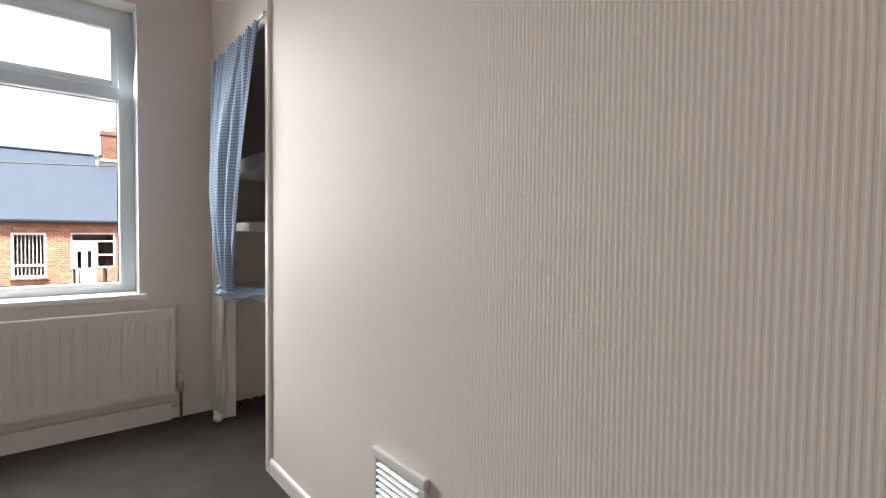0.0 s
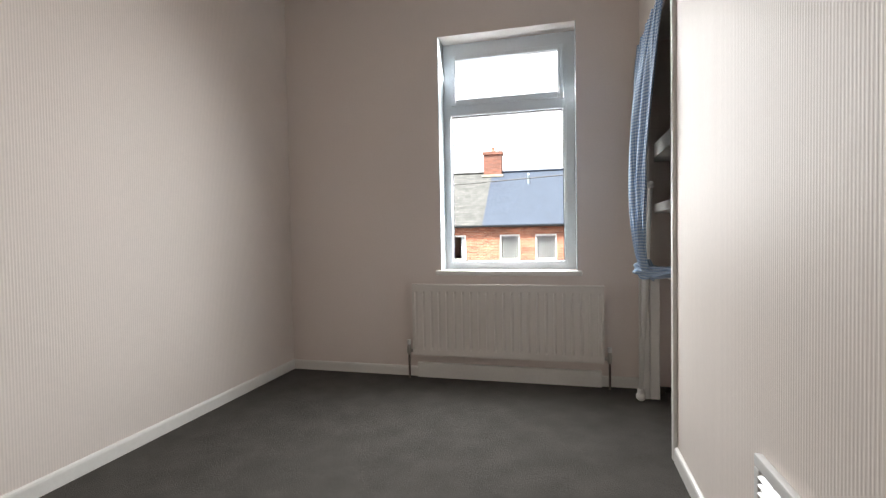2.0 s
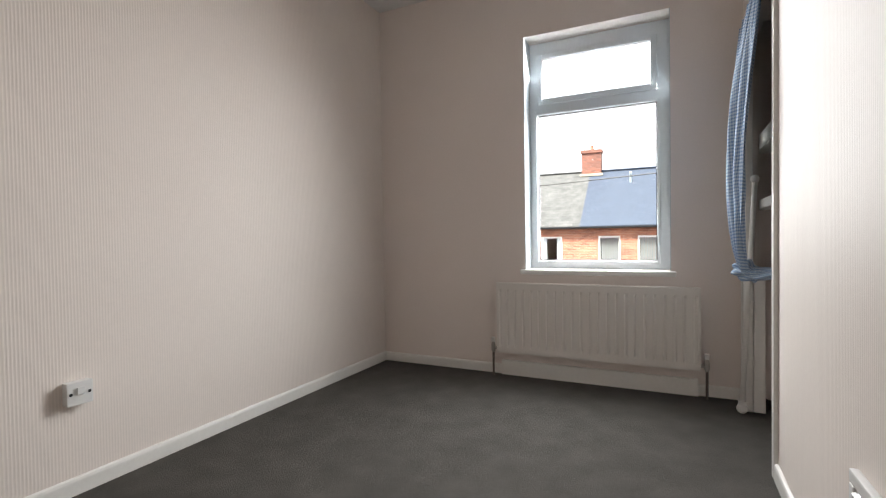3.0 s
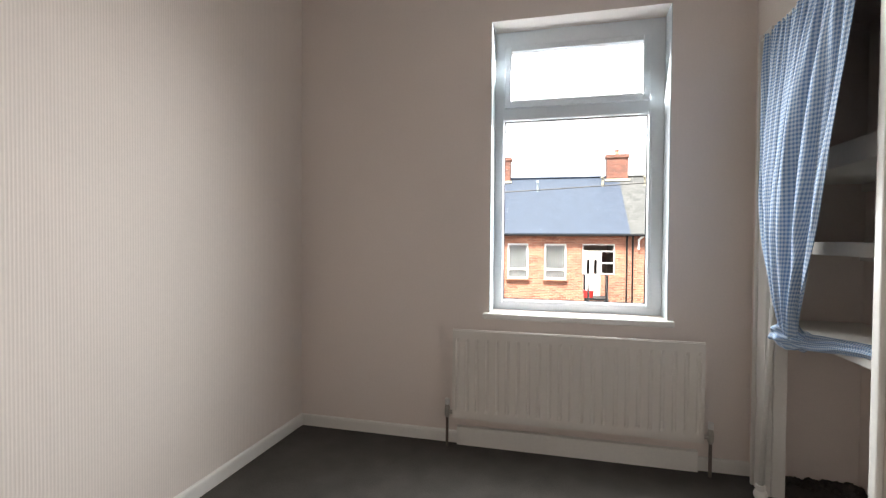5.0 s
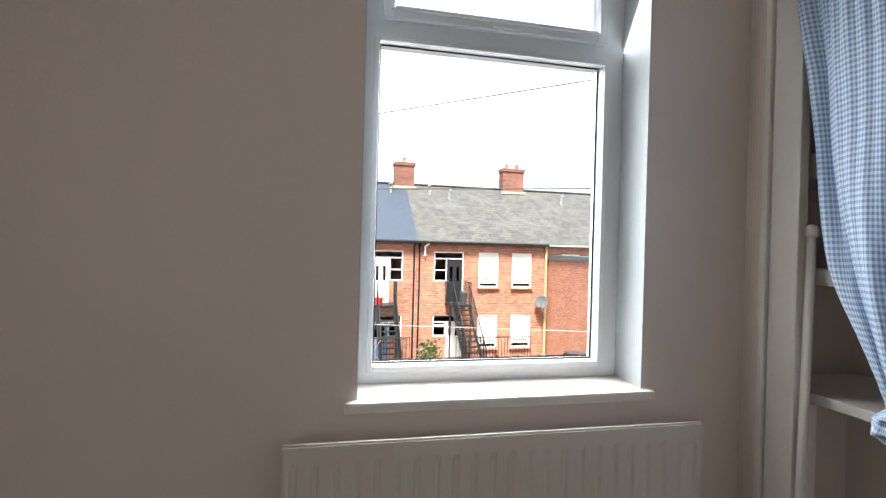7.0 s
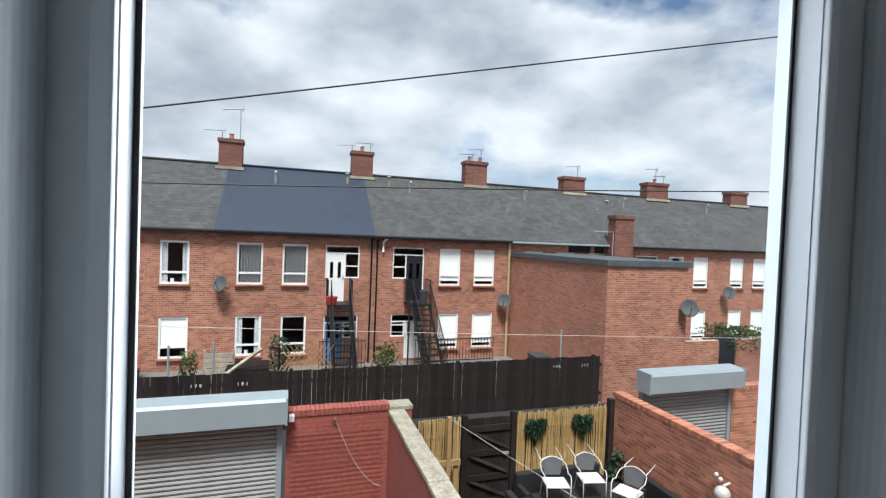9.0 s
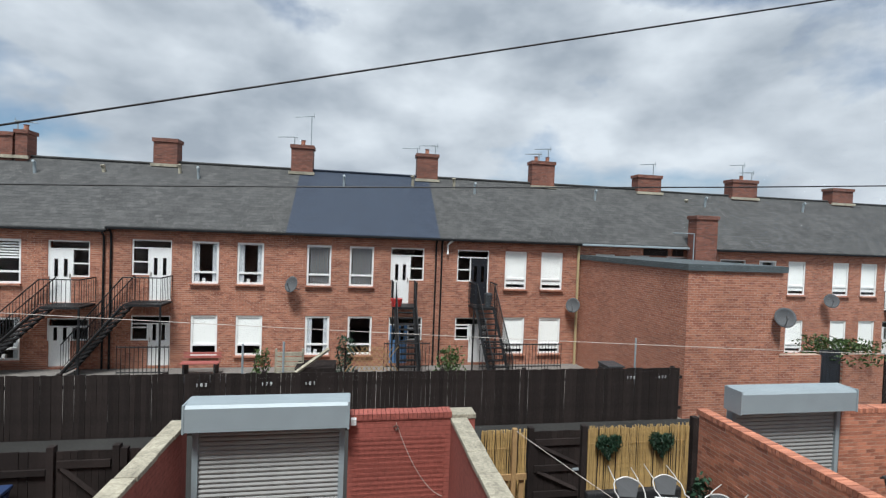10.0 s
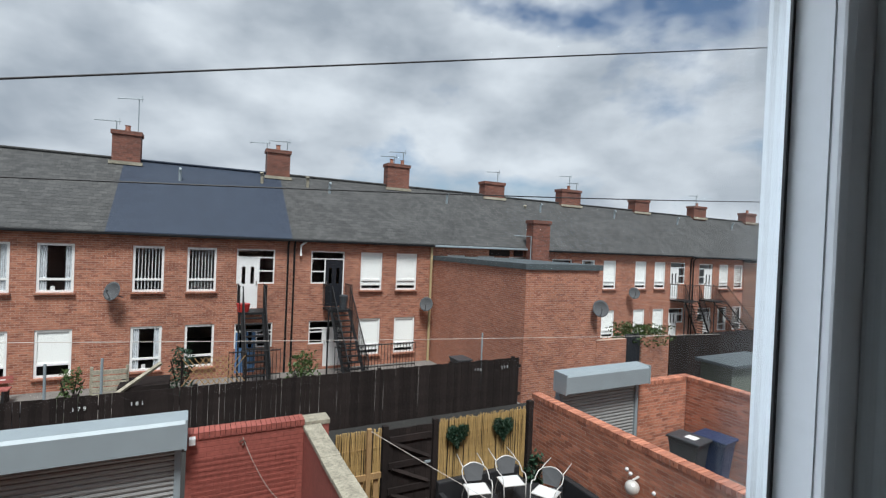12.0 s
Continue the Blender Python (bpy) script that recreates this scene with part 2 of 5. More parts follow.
M_LEAF = material("green_leaf", (0.065, 0.11, 0.03), 0.6, vary=0.5, scale=9)
M_HEART = material("dark_green_leaf", (0.02, 0.055, 0.028), 0.6, vary=0.5, scale=20)
M_WICKER = material("black_wicker", (0.02, 0.02, 0.022), 0.6, bump=0.6, bump_scale=120)
M_CUSHION = material("pale_cushion", (0.66, 0.66, 0.65), 0.9, vary=0.08)
M_ALLOY = material("pale_tube", (0.62, 0.60, 0.56), 0.4, metal=0.2)
M_GREYMESH = material("grey_chair_mesh", (0.085, 0.088, 0.092), 0.8)
M_CABLE = material("black_cable", (0.015, 0.015, 0.016), 0.6)
M_LINE = material("pale_washing_line", (0.55, 0.50, 0.45), 0.7)
M_PIPE = material("downpipe_black", (0.012, 0.012, 0.013), 0.6, spec=0.15)
M_YPIPE = material("cream_pipe", (0.42, 0.33, 0.18), 0.6)
M_NUMBER = material("white_number", (0.8, 0.8, 0.78), 0.5)


# ---- mesh helpers ----
def boxes_mesh(name, boxes, bevel=0.0):
    bm = bmesh.new()
    for x0, x1, y0, y1, z0, z1 in boxes:
        v = [bm.verts.new(c) for c in ((x0, y0, z0), (x1, y0, z0), (x1, y1, z0), (x0, y1, z0), (x0, y0, z1), (x1, y0, z1), (x1, y1, z1), (x0, y1, z1))]
        for f in ((0, 3, 2, 1), (4, 5, 6, 7), (0, 1, 5, 4), (1, 2, 6, 5), (2, 3, 7, 6), (3, 0, 4, 7)):
            bm.faces.new([v[i] for i in f])
    if bevel:
        bmesh.ops.bevel(bm, geom=bm.edges[:], offset=bevel, segments=2, affect="EDGES", profile=0.6)
    return bm


def finish(name, bm, mat, smooth=False):
    me = bpy.data.meshes.new(name)
    bmesh.ops.recalc_face_normals(bm, faces=bm.faces[:])
    bm.to_mesh(me)
    bm.free()
    if smooth:
        me.polygons.foreach_set("use_smooth", [True] * len(me.polygons))
    me.materials.append(mat)
    return me


def part(name, bm, mat, parent=None, label="", smooth=False):
    ob = new(name, finish(name, bm, mat, smooth))
    if parent is not None:
        ob.parent = parent
    if label:
        ob["label"] = label
    return ob


def box(name, b, mat, parent=None, label="", bevel=0.0):
    return part(name, boxes_mesh(name, [b], bevel), mat, parent, label)


def thing(name, label, category, group="", kind="", at=(0, 0, 0)):
    ob = new(name)
    ob.location = at
    return tagged(ob, label, category, group, kind)


def tube(points, r, sides=8, closed=False):
    """A round bar through the points."""
    bm = bmesh.new()
    pts = [Vector(p) for p in points]
    rings = []
    for i, p in enumerate(pts):
        a, b = pts[max(i - 1, 0)], pts[min(i + 1, len(pts) - 1)]
        d = (b - a).normalized()
        u = d.cross(Vector((0, 0, 1)))
        if u.length < 1e-3:
            u = d.cross(Vector((1, 0, 0)))
        u.normalize()
        w = d.cross(u)
        rr = r[i] if isinstance(r, (list, tuple)) else r
        rings.append([bm.verts.new(p + (u * math.cos(k) + w * math.sin(k)) * rr) for k in [2 * math.pi * j / sides for j in range(sides)]])
    for a, b in zip(rings, rings[1:]):
        for j in range(sides):
            bm.faces.new((a[j], a[(j + 1) % sides], b[(j + 1) % sides], b[j]))
    bm.faces.new(rings[0])
    bm.faces.new(rings[-1][::-1])
    return bm


def ball(c, r, u=16, v=10, squash=1.0):
    bm = bmesh.new()
    bmesh.ops.create_uvsphere(bm, u_segments=u, v_segments=v, radius=r)
    for x in bm.verts:
        x.co = Vector((x.co.x, x.co.y, x.co.z * squash)) + Vector(c)
    return bm


def holed(u0, u1, z0, z1, t0, t1, holes, axis="x"):
    """A wall slab along x (thickness t0..t1 in y) or along y, with rectangular openings (u0, u1, z0, z1)."""
    us = sorted({u0, u1, *[h[0] for h in holes], *[h[1] for h in holes]})
    zs = sorted({z0, z1, *[h[2] for h in holes], *[h[3] for h in holes]})
    us, zs = [u for u in us if u0 <= u <= u1], [z for z in zs if z0 <= z <= z1]

    def solid(i, j):
        if not (0 <= i < len(us) - 1 and 0 <= j < len(zs) - 1):
            return False
        cu, cz = (us[i] + us[i + 1]) / 2, (zs[j] + zs[j + 1]) / 2
        return not any(h[0] < cu < h[1] and h[2] < cz < h[3] for h in holes)
    bm, cache = bmesh.new(), {}

    def vert(i, j, k):
        if (i, j, k) not in cache:
            t = (t0, t1)[k]
            cache[i, j, k] = bm.verts.new((us[i], t, zs[j]) if axis == "x" else (t, us[i], zs[j]))
        return cache[i, j, k]
    for i in range(len(us) - 1):
        for j in range(len(zs) - 1):
            if solid(i, j):
                for k in (0, 1):
                    bm.faces.new([vert(i, j, k), vert(i + 1, j, k), vert(i + 1, j + 1, k), vert(i, j + 1, k)])
                for di, dj, (a, b) in ((-1, 0, ((0, 0), (0, 1))), (1, 0, ((1, 0), (1, 1))), (0, -1, ((0, 0), (1, 0))), (0, 1, ((0, 1), (1, 1)))):
                    if not solid(i + di, j + dj):
                        q = (i + a[0], j + a[1]), (i + b[0], j + b[1])
                        bm.faces.new([vert(*q[0], 0), vert(*q[1], 0), vert(*q[1], 1), vert(*q[0], 1)])
    return bm


def structure(name, bm, mat, label, category, smooth=False):
    return tagged(part(name, bm, mat, None, "", smooth), label, category, "", "structure")


# ---- the room ----
XL, XR, YB, ZC = -1.523, 0.846, -4.3, 2.685
FZ = 0.018
WIN = (-0.40, 0.482, 0.735, 2.277)
structure("wall_north", holed(XL - 0.1, XR + 0.65, -0.2, ZC + 0.2, 0, 0.205, [WIN]), M_WALL, "plain off-white painted wall with a window opening", "wall")
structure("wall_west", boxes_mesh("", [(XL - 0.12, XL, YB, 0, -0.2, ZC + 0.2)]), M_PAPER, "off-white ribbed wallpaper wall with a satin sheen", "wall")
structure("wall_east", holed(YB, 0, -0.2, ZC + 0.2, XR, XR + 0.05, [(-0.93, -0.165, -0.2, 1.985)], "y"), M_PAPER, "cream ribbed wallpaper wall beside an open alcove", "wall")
structure("wall_south", boxes_mesh("", [(XL - 0.12, XR + 0.65, YB - 0.12, YB, -0.2, ZC + 0.2)]), M_WALL, "plain off-white painted back wall", "wall")
structure("alcove_wall", boxes_mesh("", [(XR + 0.44, XR + 0.54, -1.05, 0, -0.2, 2.3), (XR + 0.05, XR + 0.44, -1.05, -0.96, -0.2, 2.3), (XR + 0.05, XR + 0.44, -0.96, 0, 2.1, 2.3)]), M_WALL, "white painted alcove lining with scuffs", "wall")
structure("floor", boxes_mesh("", [(XL - 0.12, XR + 0.54, YB - 0.12, 0, -0.2, FZ)]), M_CARPET, "dark grey short-pile carpet with faint marks", "floor")
structure("ceiling", boxes_mesh("", [(XL, XR, YB, 0, ZC, ZC + 0.2)]), M_CEIL, "plain white painted ceiling", "ceiling")


def skirting(name, a, b, label):
    """A rounded skirting board from a to b, standing off to the left of that run."""
    a, b = Vector((*a, 0)), Vector((*b, 0))
    d = (b - a).normalized()
    nrm = Vector((-d.y, d.x, 0))
    prof = [(0, FZ), (0.014, FZ), (0.014, 0.070), (0.011, 0.079), (0.004, 0.083), (0, 0.083)]
    bm = bmesh.new()
    r = [[bm.verts.new(p + nrm * u + Vector((0, 0, z))) for u, z in prof] for p in (a, b)]
    for i in range(len(prof)):
        j = (i + 1) % len(prof)
        bm.faces.new((r[0][i], r[0][j], r[1][j], r[1][i]))
    bm.faces.new(r[0])
    bm.faces.new(r[1][::-1])
    return structure(name, bm, M_GLOSS, label, "skirting board")


skirting("baseboard_1", (XR, -0.002), (XL + 0.014, -0.002), "white gloss painted skirting below the window")
skirting("baseboard_2", (XL + 0.002, 0), (XL + 0.002, YB), "white gloss painted skirting along the carpet")
skirting("baseboard_3", (XR - 0.002, YB), (XR - 0.002, -0.975), "white gloss painted skirting along the carpet")
skirting("baseboard_4", (XL, YB + 0.002), (XR, YB + 0.002), "white gloss painted skirting along the back wall")


def room_window():
    w = thing("window_1", "white plastic window with top light and lower fixed pane", "window", "", "structure")
    x0, x1, z0, z1 = WIN
    y0, y1 = 0.15, 0.215
    gl, gr, gb, gt = -0.348, 0.405, 0.789, 1.787
    tl, tr, tb, tt = -0.306, 0.372, 1.89, 2.157
    # outer frame as one piece with both lights cut through
    fr = part("window_frame", holed(x0, x1, z0, z1, y0, y1 - 0.007, [(gl - 0.0, gr + 0.0, gb, gt), (tl - 0.02, tr + 0.02, tb - 0.02, tt + 0.02)]), M_PVC, w)
    sash = []
    for (a, b, c, d, e, ya, yb) in ((tl, tr, tb, tt, 0.036, 0.128, 0.152),):
        sash += [(a - e, a, ya, yb, c - e, d + e), (b, b + e, ya, yb, c - e, d + e), (a, b, ya, yb, c - e, c), (a, b, ya, yb, d, d + e)]
    part("top_sash", boxes_mesh("", sash, 0.006), M_PVC, w)
    bead = []
    for (a, b, c, d, e) in ((gl, gr, gb, gt, 0.018), (tl, tr, tb, tt, 0.012)):
        ya, yb = (0.140, 0.151) if e > 0.015 else (0.119, 0.129)
        bead += [(a - e, a - 0.001, ya, yb, c - e, d + e), (b + 0.001, b + e, ya, yb, c - e, d + e), (a, b, ya, yb, c - e, c - 0.001), (a, b, ya, yb, d + 0.001, d + e)]
    part("glazing_bead", boxes_mesh("", bead, 0.003), M_PVC, w)
    gk = []
    for (a, b, c, d) in ((gl, gr, gb, gt),):
        e = 0.005
        gk += [(a, a + e, 0.183, 0.1855, c, d), (b - e, b, 0.183, 0.1855, c, d), (a + e, b - e, 0.183, 0.1855, c, c + e), (a + e, b - e, 0.17, 0.20, d - e, d)]
    part("gasket", boxes_mesh("", gk), M_GASKET, w, "black rubber gasket")
    for nm, b in (("pane", (gl, gr, 0.186, 0.192, gb, gt)), ("pane", (tl - 0.02, tr + 0.02, 0.186, 0.192, tb - 0.02, tt + 0.02))):
        p = box(nm, b, M_GLASS, w)
        p.visible_shadow = False
    part("handle", boxes_mesh("", [(0.00, 0.075, 0.112, 0.122, 1.856, 1.868), (0.025, 0.045, 0.116, 0.127, 1.850, 1.870)], 0.003), M_PVC, w, "white window handle")
    box("window_sill", (-0.432, 0.510, -0.03, 0.15, 0.703, 0.7345), M_GLOSS, w, "white painted sill with rounded nose", 0.009)


room_window()
M_REVEAL = ribbed_paper("ribbed_reveal_paper", (0.56, 0.615, 0.64))
for xa, xb in ((WIN[0], WIN[0] + 0.004), (WIN[1] - 0.004, WIN[1])):
    structure("trim", boxes_mesh("", [(xa, xb, 0.001, 0.149, WIN[2], WIN[3])]), M_REVEAL, "pale blue-white ribbed paper on the window reveal", "wall")


def radiator():
    r = thing("radiator", "cream-white steel panel radiator under the window", "radiator")
    x0, x1, z0, z1, yf = -0.58, 0.632, 0.178, 0.645, -0.083
    nf, bm = 23, bmesh.new()
    w = (x1 - x0) / nf
    zs = [z0, z0 + 0.035, z0 + 0.055, z1 - 0.06, z1 - 0.04, z1]
    dep = [0, 0, 1, 1, 0, 0]
    us = []
    for i in range(nf):
        a = x0 + i * w
        us += [(a, 0), (a + w * 0.30, 0), (a + w * 0.42, 1), (a + w * 0.58, 1), (a + w * 0.70, 0)]
    us.append((x1, 0))
    g = [[bm.verts.new((u, yf + (0.006 if (k and dz) else 0), z)) for u, k in us] for z, dz in zip(zs, dep)]
    for a, b in zip(g, g[1:]):
        for j in range(len(us) - 1):
            bm.faces.new((a[j], a[j + 1], b[j + 1], b[j]))
    bk = [[bm.verts.new((u, yf + 0.022, z)) for u in (x0, x1)] for z in (z0, z1)]
    bm.faces.new([bk[0][0], bk[0][1], bk[1][1], bk[1][0]])
    bm.faces.new(g[0] + [bk[0][1], bk[0][0]])
    bm.faces.new(g[-1] + [bk[1][1], bk[1][0]])
    bm.faces.new([q[0] for q in g] + [bk[1][0], bk[0][0]])
    bm.faces.new([q[-1] for q in g] + [bk[1][1], bk[0][1]])
    part("panel", bm, M_RAD, r)
    box("top_seam", (x0 - 0.001, x1 + 0.001, yf + 0.004, yf + 0.014, z1, z1 + 0.006), M_RAD, r, "", 0.002)
    for x in (x0 + 0.18, x1 - 0.18):
        box("bracket", (x - 0.02, x + 0.02, yf + 0.022, 0, 0.24, 0.6), M_RAD, r)
    for s, x in ((-1, x0), (1, x1)):
        v = part("valve", tube([(x - s * 0.005, -0.070, 0.205), (x + s * 0.03, -0.070, 0.205)], 0.010, 10), M_CHROME, r, "tarnished metal valve")
        part("valve_body", tube([(x + s * 0.03, -0.07, 0.175), (x + s * 0.03, -0.07, 0.19), (x + s * 0.03, -0.07, 0.225), (x + s * 0.03, -0.07, 0.245)], [0.009, 0.014, 0.014, 0.010], 12), M_CHROME, v)
        part("cap", tube([(x + s * 0.03, -0.07, 0.245), (x + s * 0.03, -0.07, 0.275)], 0.013, 12), M_PLASTIC, v)
        part("pipe", tube([(x + s * 0.03, -0.07, 0.0), (x + s * 0.03, -0.07, 0.18)], 0.0075, 10), M_COPPER, r, "dull copper tail pipe")


radiator()
# boxed pipe board below the radiator
tagged(box("pipe_cover", (-0.565, 0.62, -0.036, -0.001, 0.0, 0.115), M_GLOSS, None, "", 0.004), "white painted pipe boxing under the radiator", "pipe boxing", "", "structure")


def wall_socket():
    s = thing("wall_switch", "white plastic fused switch plate on the wallpaper", "switch")
    y, z = SOCKET
    box("back_box", (XL, XL + 0.028, y - 0.042, y + 0.042, z - 0.042, z + 0.042), M_PLASTIC, s, "", 0.003)
    box("faceplate", (XL + 0.0285, XL + 0.037, y - 0.0435, y + 0.0435, z - 0.043, z + 0.043), M_PLASTIC, s, "", 0.003)
    box("rocker", (XL + 0.0372, XL + 0.044, y - 0.012, y + 0.014, z - 0.004, z + 0.022), M_PLASTIC, s, "", 0.002)
    for dy in (-0.031, 0.031):
        part("screw", tube([(XL + 0.036, y + dy, z), (XL + 0.0385, y + dy, z)], 0.006, 8), M_GASKET, s, "dark screw recess")


SOCKET = (-2.125, 0.40)
wall_socket()


def air_vent():
    v = thing("air_vent", "white plastic louvred air vent on the wallpaper", "vent")
    y0, y1, z1, z0 = -2.085, -1.825, 0.447, 0.215
    x = XR
    # near-black sheet on the wall stands in for the vent's unlit depth
    box("backing", (x - 0.004, x, y0 + 0.01, y1 - 0.01, z0 + 0.01, z1 - 0.01), M_VOIDSHADE, v, "near-black sheet for the shade behind slats")
    e = 0.03
    for b in ((y0, y1, z1 - e, z1), (y0, y1, z0, z0 + e), (y0, y0 + e, z0 + e, z1 - e), (y1 - e, y1, z0 + e, z1 - e)):
        box("frame", (x - 0.020, x - 0.0005, *b), M_PLASTIC, v, "", 0.006)
    for k in (1, 2):
        yy = y0 + e + (y1 - y0 - 2 * e) * k / 3
        box("mullion", (x - 0.014, x - 0.004, yy - 0.004, yy + 0.004, z0 + e, z1 - e), M_PLASTIC, v)
    n = 9
    for i in range(n):
        z = z0 + e + (z1 - z0 - 2 * e) * (i + 0.5) / n
        bm = boxes_mesh("", [(-0.010, 0.010, y0 + e, y1 - e, -0.0022, 0.0022)])
        bmesh.ops.transform(bm, matrix=pose(x - 0.013, 0, z, 0, -38, 0), verts=bm.verts[:])
        part("slat", bm, M_PLASTIC, v)


air_vent()


# alcove: trim, shelves, rod, curtain, loose pole
def upright(name, y0, y1, z1, label, x0=XR - 0.016, x1=XR + 0.02):
    return tagged(box(name, (x0, x1, y0, y1, 0, z1), M_GLOSS, None, "", 0.006), label, "trim", "", "structure")


upright("trim_1", -0.962, -0.925, 2.07, "white painted timber edge of the alcove")
upright("trim_2", -0.198, -0.105, 2.05, "white painted moulded architrave of the alcove", XR - 0.014)
upright("trim_3", -0.100, -0.075, 2.05, "white painted moulded architrave of the alcove", XR - 0.022)
upright("trim_4", -0.197, -0.167, 0.733, "white painted post under the shelf", XR + 0.021, XR + 0.075)
for nm, z, th in (("shelf", 0.765, 0.030), ("shelf", 1.126, 0.048), ("shelf", 1.465, 0.080)):
    sh = thing(nm, "white painted wooden shelf in the alcove", "shelf", "alcove shelves")
    box("board", (XR + 0.052, XR + 0.438, -0.955, -0.004, z - th, z), M_GLOSS, sh, "", 0.004)
    box("batten", (XR + 0.418, XR + 0.4385, -0.95, -0.01, z - th - 0.035, z - th - 0.001), M_GLOSS, sh)
rod = thing("curtain_rod", "thin white curtain wire across the alcove", "curtain rod")
part("rod", tube([(XR - 0.026, -0.945, 2.005), (XR - 0.026, -0.14, 2.005)], 0.006, 8), M_GLOSS, rod)
for y in (-0.938, -0.15):
    part("hook", tube([(XR - 0.026, y, 2.005), (XR - 0.026, y, 2.022), (XR + 0.001, y, 2.022)], 0.004, 6), M_CHROME, rod)


def curtain():
    """Gathered cloth that hangs from the rod, drawn together into a knot, with a tail lying along the shelf."""
    c = thing("curtain", "blue and white gingham curtain knotted above the shelf", "curtain")
    nu, nv = 150, 60
    bm = bmesh.new()
    uvl = bm.loops.layers.uv.new("UVMap")
    rows, uvs = [], {}
    # height, far edge, near edge, how far the cloth stands before the wall
    shape = [(2.008, -0.185, -0.885, 0.024), (1.90, -0.205, -0.885, 0.045), (1.60, -0.270, -0.870, 0.082), (1.33, -0.315, -0.830, 0.100),
             (1.10, -0.360, -0.760, 0.098), (0.95, -0.430, -0.680, 0.095), (0.83, -0.472, -0.590, 0.078), (0.775, -0.475, -0.560, 0.060)]

    def level(z):
        for (za, *a), (zb, *b) in zip(shape, shape[1:]):
            if z >= zb:
                f = (za - z) / (za - zb)
                return [p + (q - p) * f for p, q in zip(a, b)]
        return shape[-1][1:]
    for j in range(nv + 1):
        v = j / nv
        z = 2.008 + (0.775 - 2.008) * v
        # average over a short stretch, so that the outline has no kinks
        near = [level(min(2.008, max(0.775, z + d))) for d in (-0.06, -0.03, 0, 0.03, 0.06)]
        yl, yr, out = (sum(q[k] for q in near) / 5 for k in range(3))
        row = []
        for i in range(nu + 1):
            u = i / nu
            w = yl - yr
            # broad folds that draw together towards the knot, fine gathers at the rod
            ph = 2 * math.pi * (5.2 * u + 0.75 * noise.noise((u * 2.6, v * 1.2, 3)) + 0.22 * noise.noise((u * 7, v * 2.5, 5)))
            fine = 2 * math.pi * (17 * u + 0.5 * noise.noise((u * 5, v * 2, 9)))
            top = max(0.0, 1 - v * 3.5)
            amp = (0.017 + 0.012 * noise.noise((u * 3, v * 2, 1))) * (1 - 0.75 * top) * min(1, 0.35 + w * 1.2)
            x = XR - out - amp * math.sin(ph) - (0.0065 * top + 0.002) * math.sin(fine)
            x += 0.022 * (2 * u - 1) ** 4 * (1 - top)
            # one long soft ridge from the rod's near end down to the knot
            x -= 0.022 * math.exp(-((u - 0.62 + 0.15 * v) / 0.09) ** 2) * math.sin(math.pi * v)
            y = yl + (yr - yl) * u + 0.010 * math.cos(ph) * (1 - top) * min(1, w * 2)
            vt = bm.verts.new((x, y, z + 0.012 * noise.noise((u * 6, v * 4, 7)) * v))
            uvs[vt] = (u * 1.25, v * 1.22)
            row.append(vt)
        rows.append(row)
    for a, b in zip(rows, rows[1:]):
        for i in range(nu):
            f = bm.faces.new((a[i], a[i + 1], b[i + 1], b[i]))
            for lp in f.loops:
                lp[uvl].uv = uvs[lp.vert]
    cl = part("drape", bm, M_CLOTH, c, "", True)
    so = cl.modifiers.new("cloth", "SOLIDIFY")
    so.thickness = 0.002

    def lump(name, pts, rad, turns, sides=40, per=14):
        bm = bmesh.new()
        lay = bm.loops.layers.uv.new("UVMap")
        pts = [Vector(p) for p in pts]
        rings, uvd, dist = [], {}, 0
        n = (len(pts) - 1) * per
        for k in range(n + 1):
            s = k / per
            i = min(int(s), len(pts) - 2)
            f = s - i
            f2 = f * f * (3 - 2 * f)
            p = pts[i].lerp(pts[i + 1], f)
            r = rad[i] + (rad[i + 1] - rad[i]) * f2
            d = (pts[min(i + 1, len(pts) - 1)] - pts[i]).normalized()
            uu = d.cross(Vector((0.3, 0.2, 1))).normalized()
            ww = d.cross(uu)
            dist += 0.012
            ring = []
            for q in range(sides + 1):
                a = 2 * math.pi * q / sides
                rr = r * (1 + 0.17 * math.sin(6 * a + turns * s) + 0.10 * math.sin(3 * a - 1.7 * turns * s + 1))
                vt = bm.verts.new(p + (uu * math.cos(a) + ww * math.sin(a)) * rr)
                uvd[vt] = (a * 0.05, dist)
                ring.append(vt)
            rings.append(ring)
        for a, b in zip(rings, rings[1:]):
            for q in range(sides):
                fc = bm.faces.new((a[q], a[q + 1], b[q + 1], b[q]))
                for lp in fc.loops:
                    lp[lay].uv = uvd[lp.vert]
        return part(name, bm, M_CLOTH, c, "", True)

    lump("knot", [(0.772, -0.452, 0.792), (0.778, -0.470, 0.785), (0.795, -0.505, 0.778), (0.815, -0.545, 0.768), (0.835, -0.585, 0.765)], [0.014, 0.038, 0.046, 0.036, 0.020], 2.2)
    lump("tail", [(0.815, -0.53, 0.768), (0.845, -0.60, 0.768), (0.875, -0.68, 0.782), (0.905, -0.78, 0.786), (0.92, -0.90, 0.784)], [0.030, 0.026, 0.022, 0.019, 0.014], 1.4)


curtain()


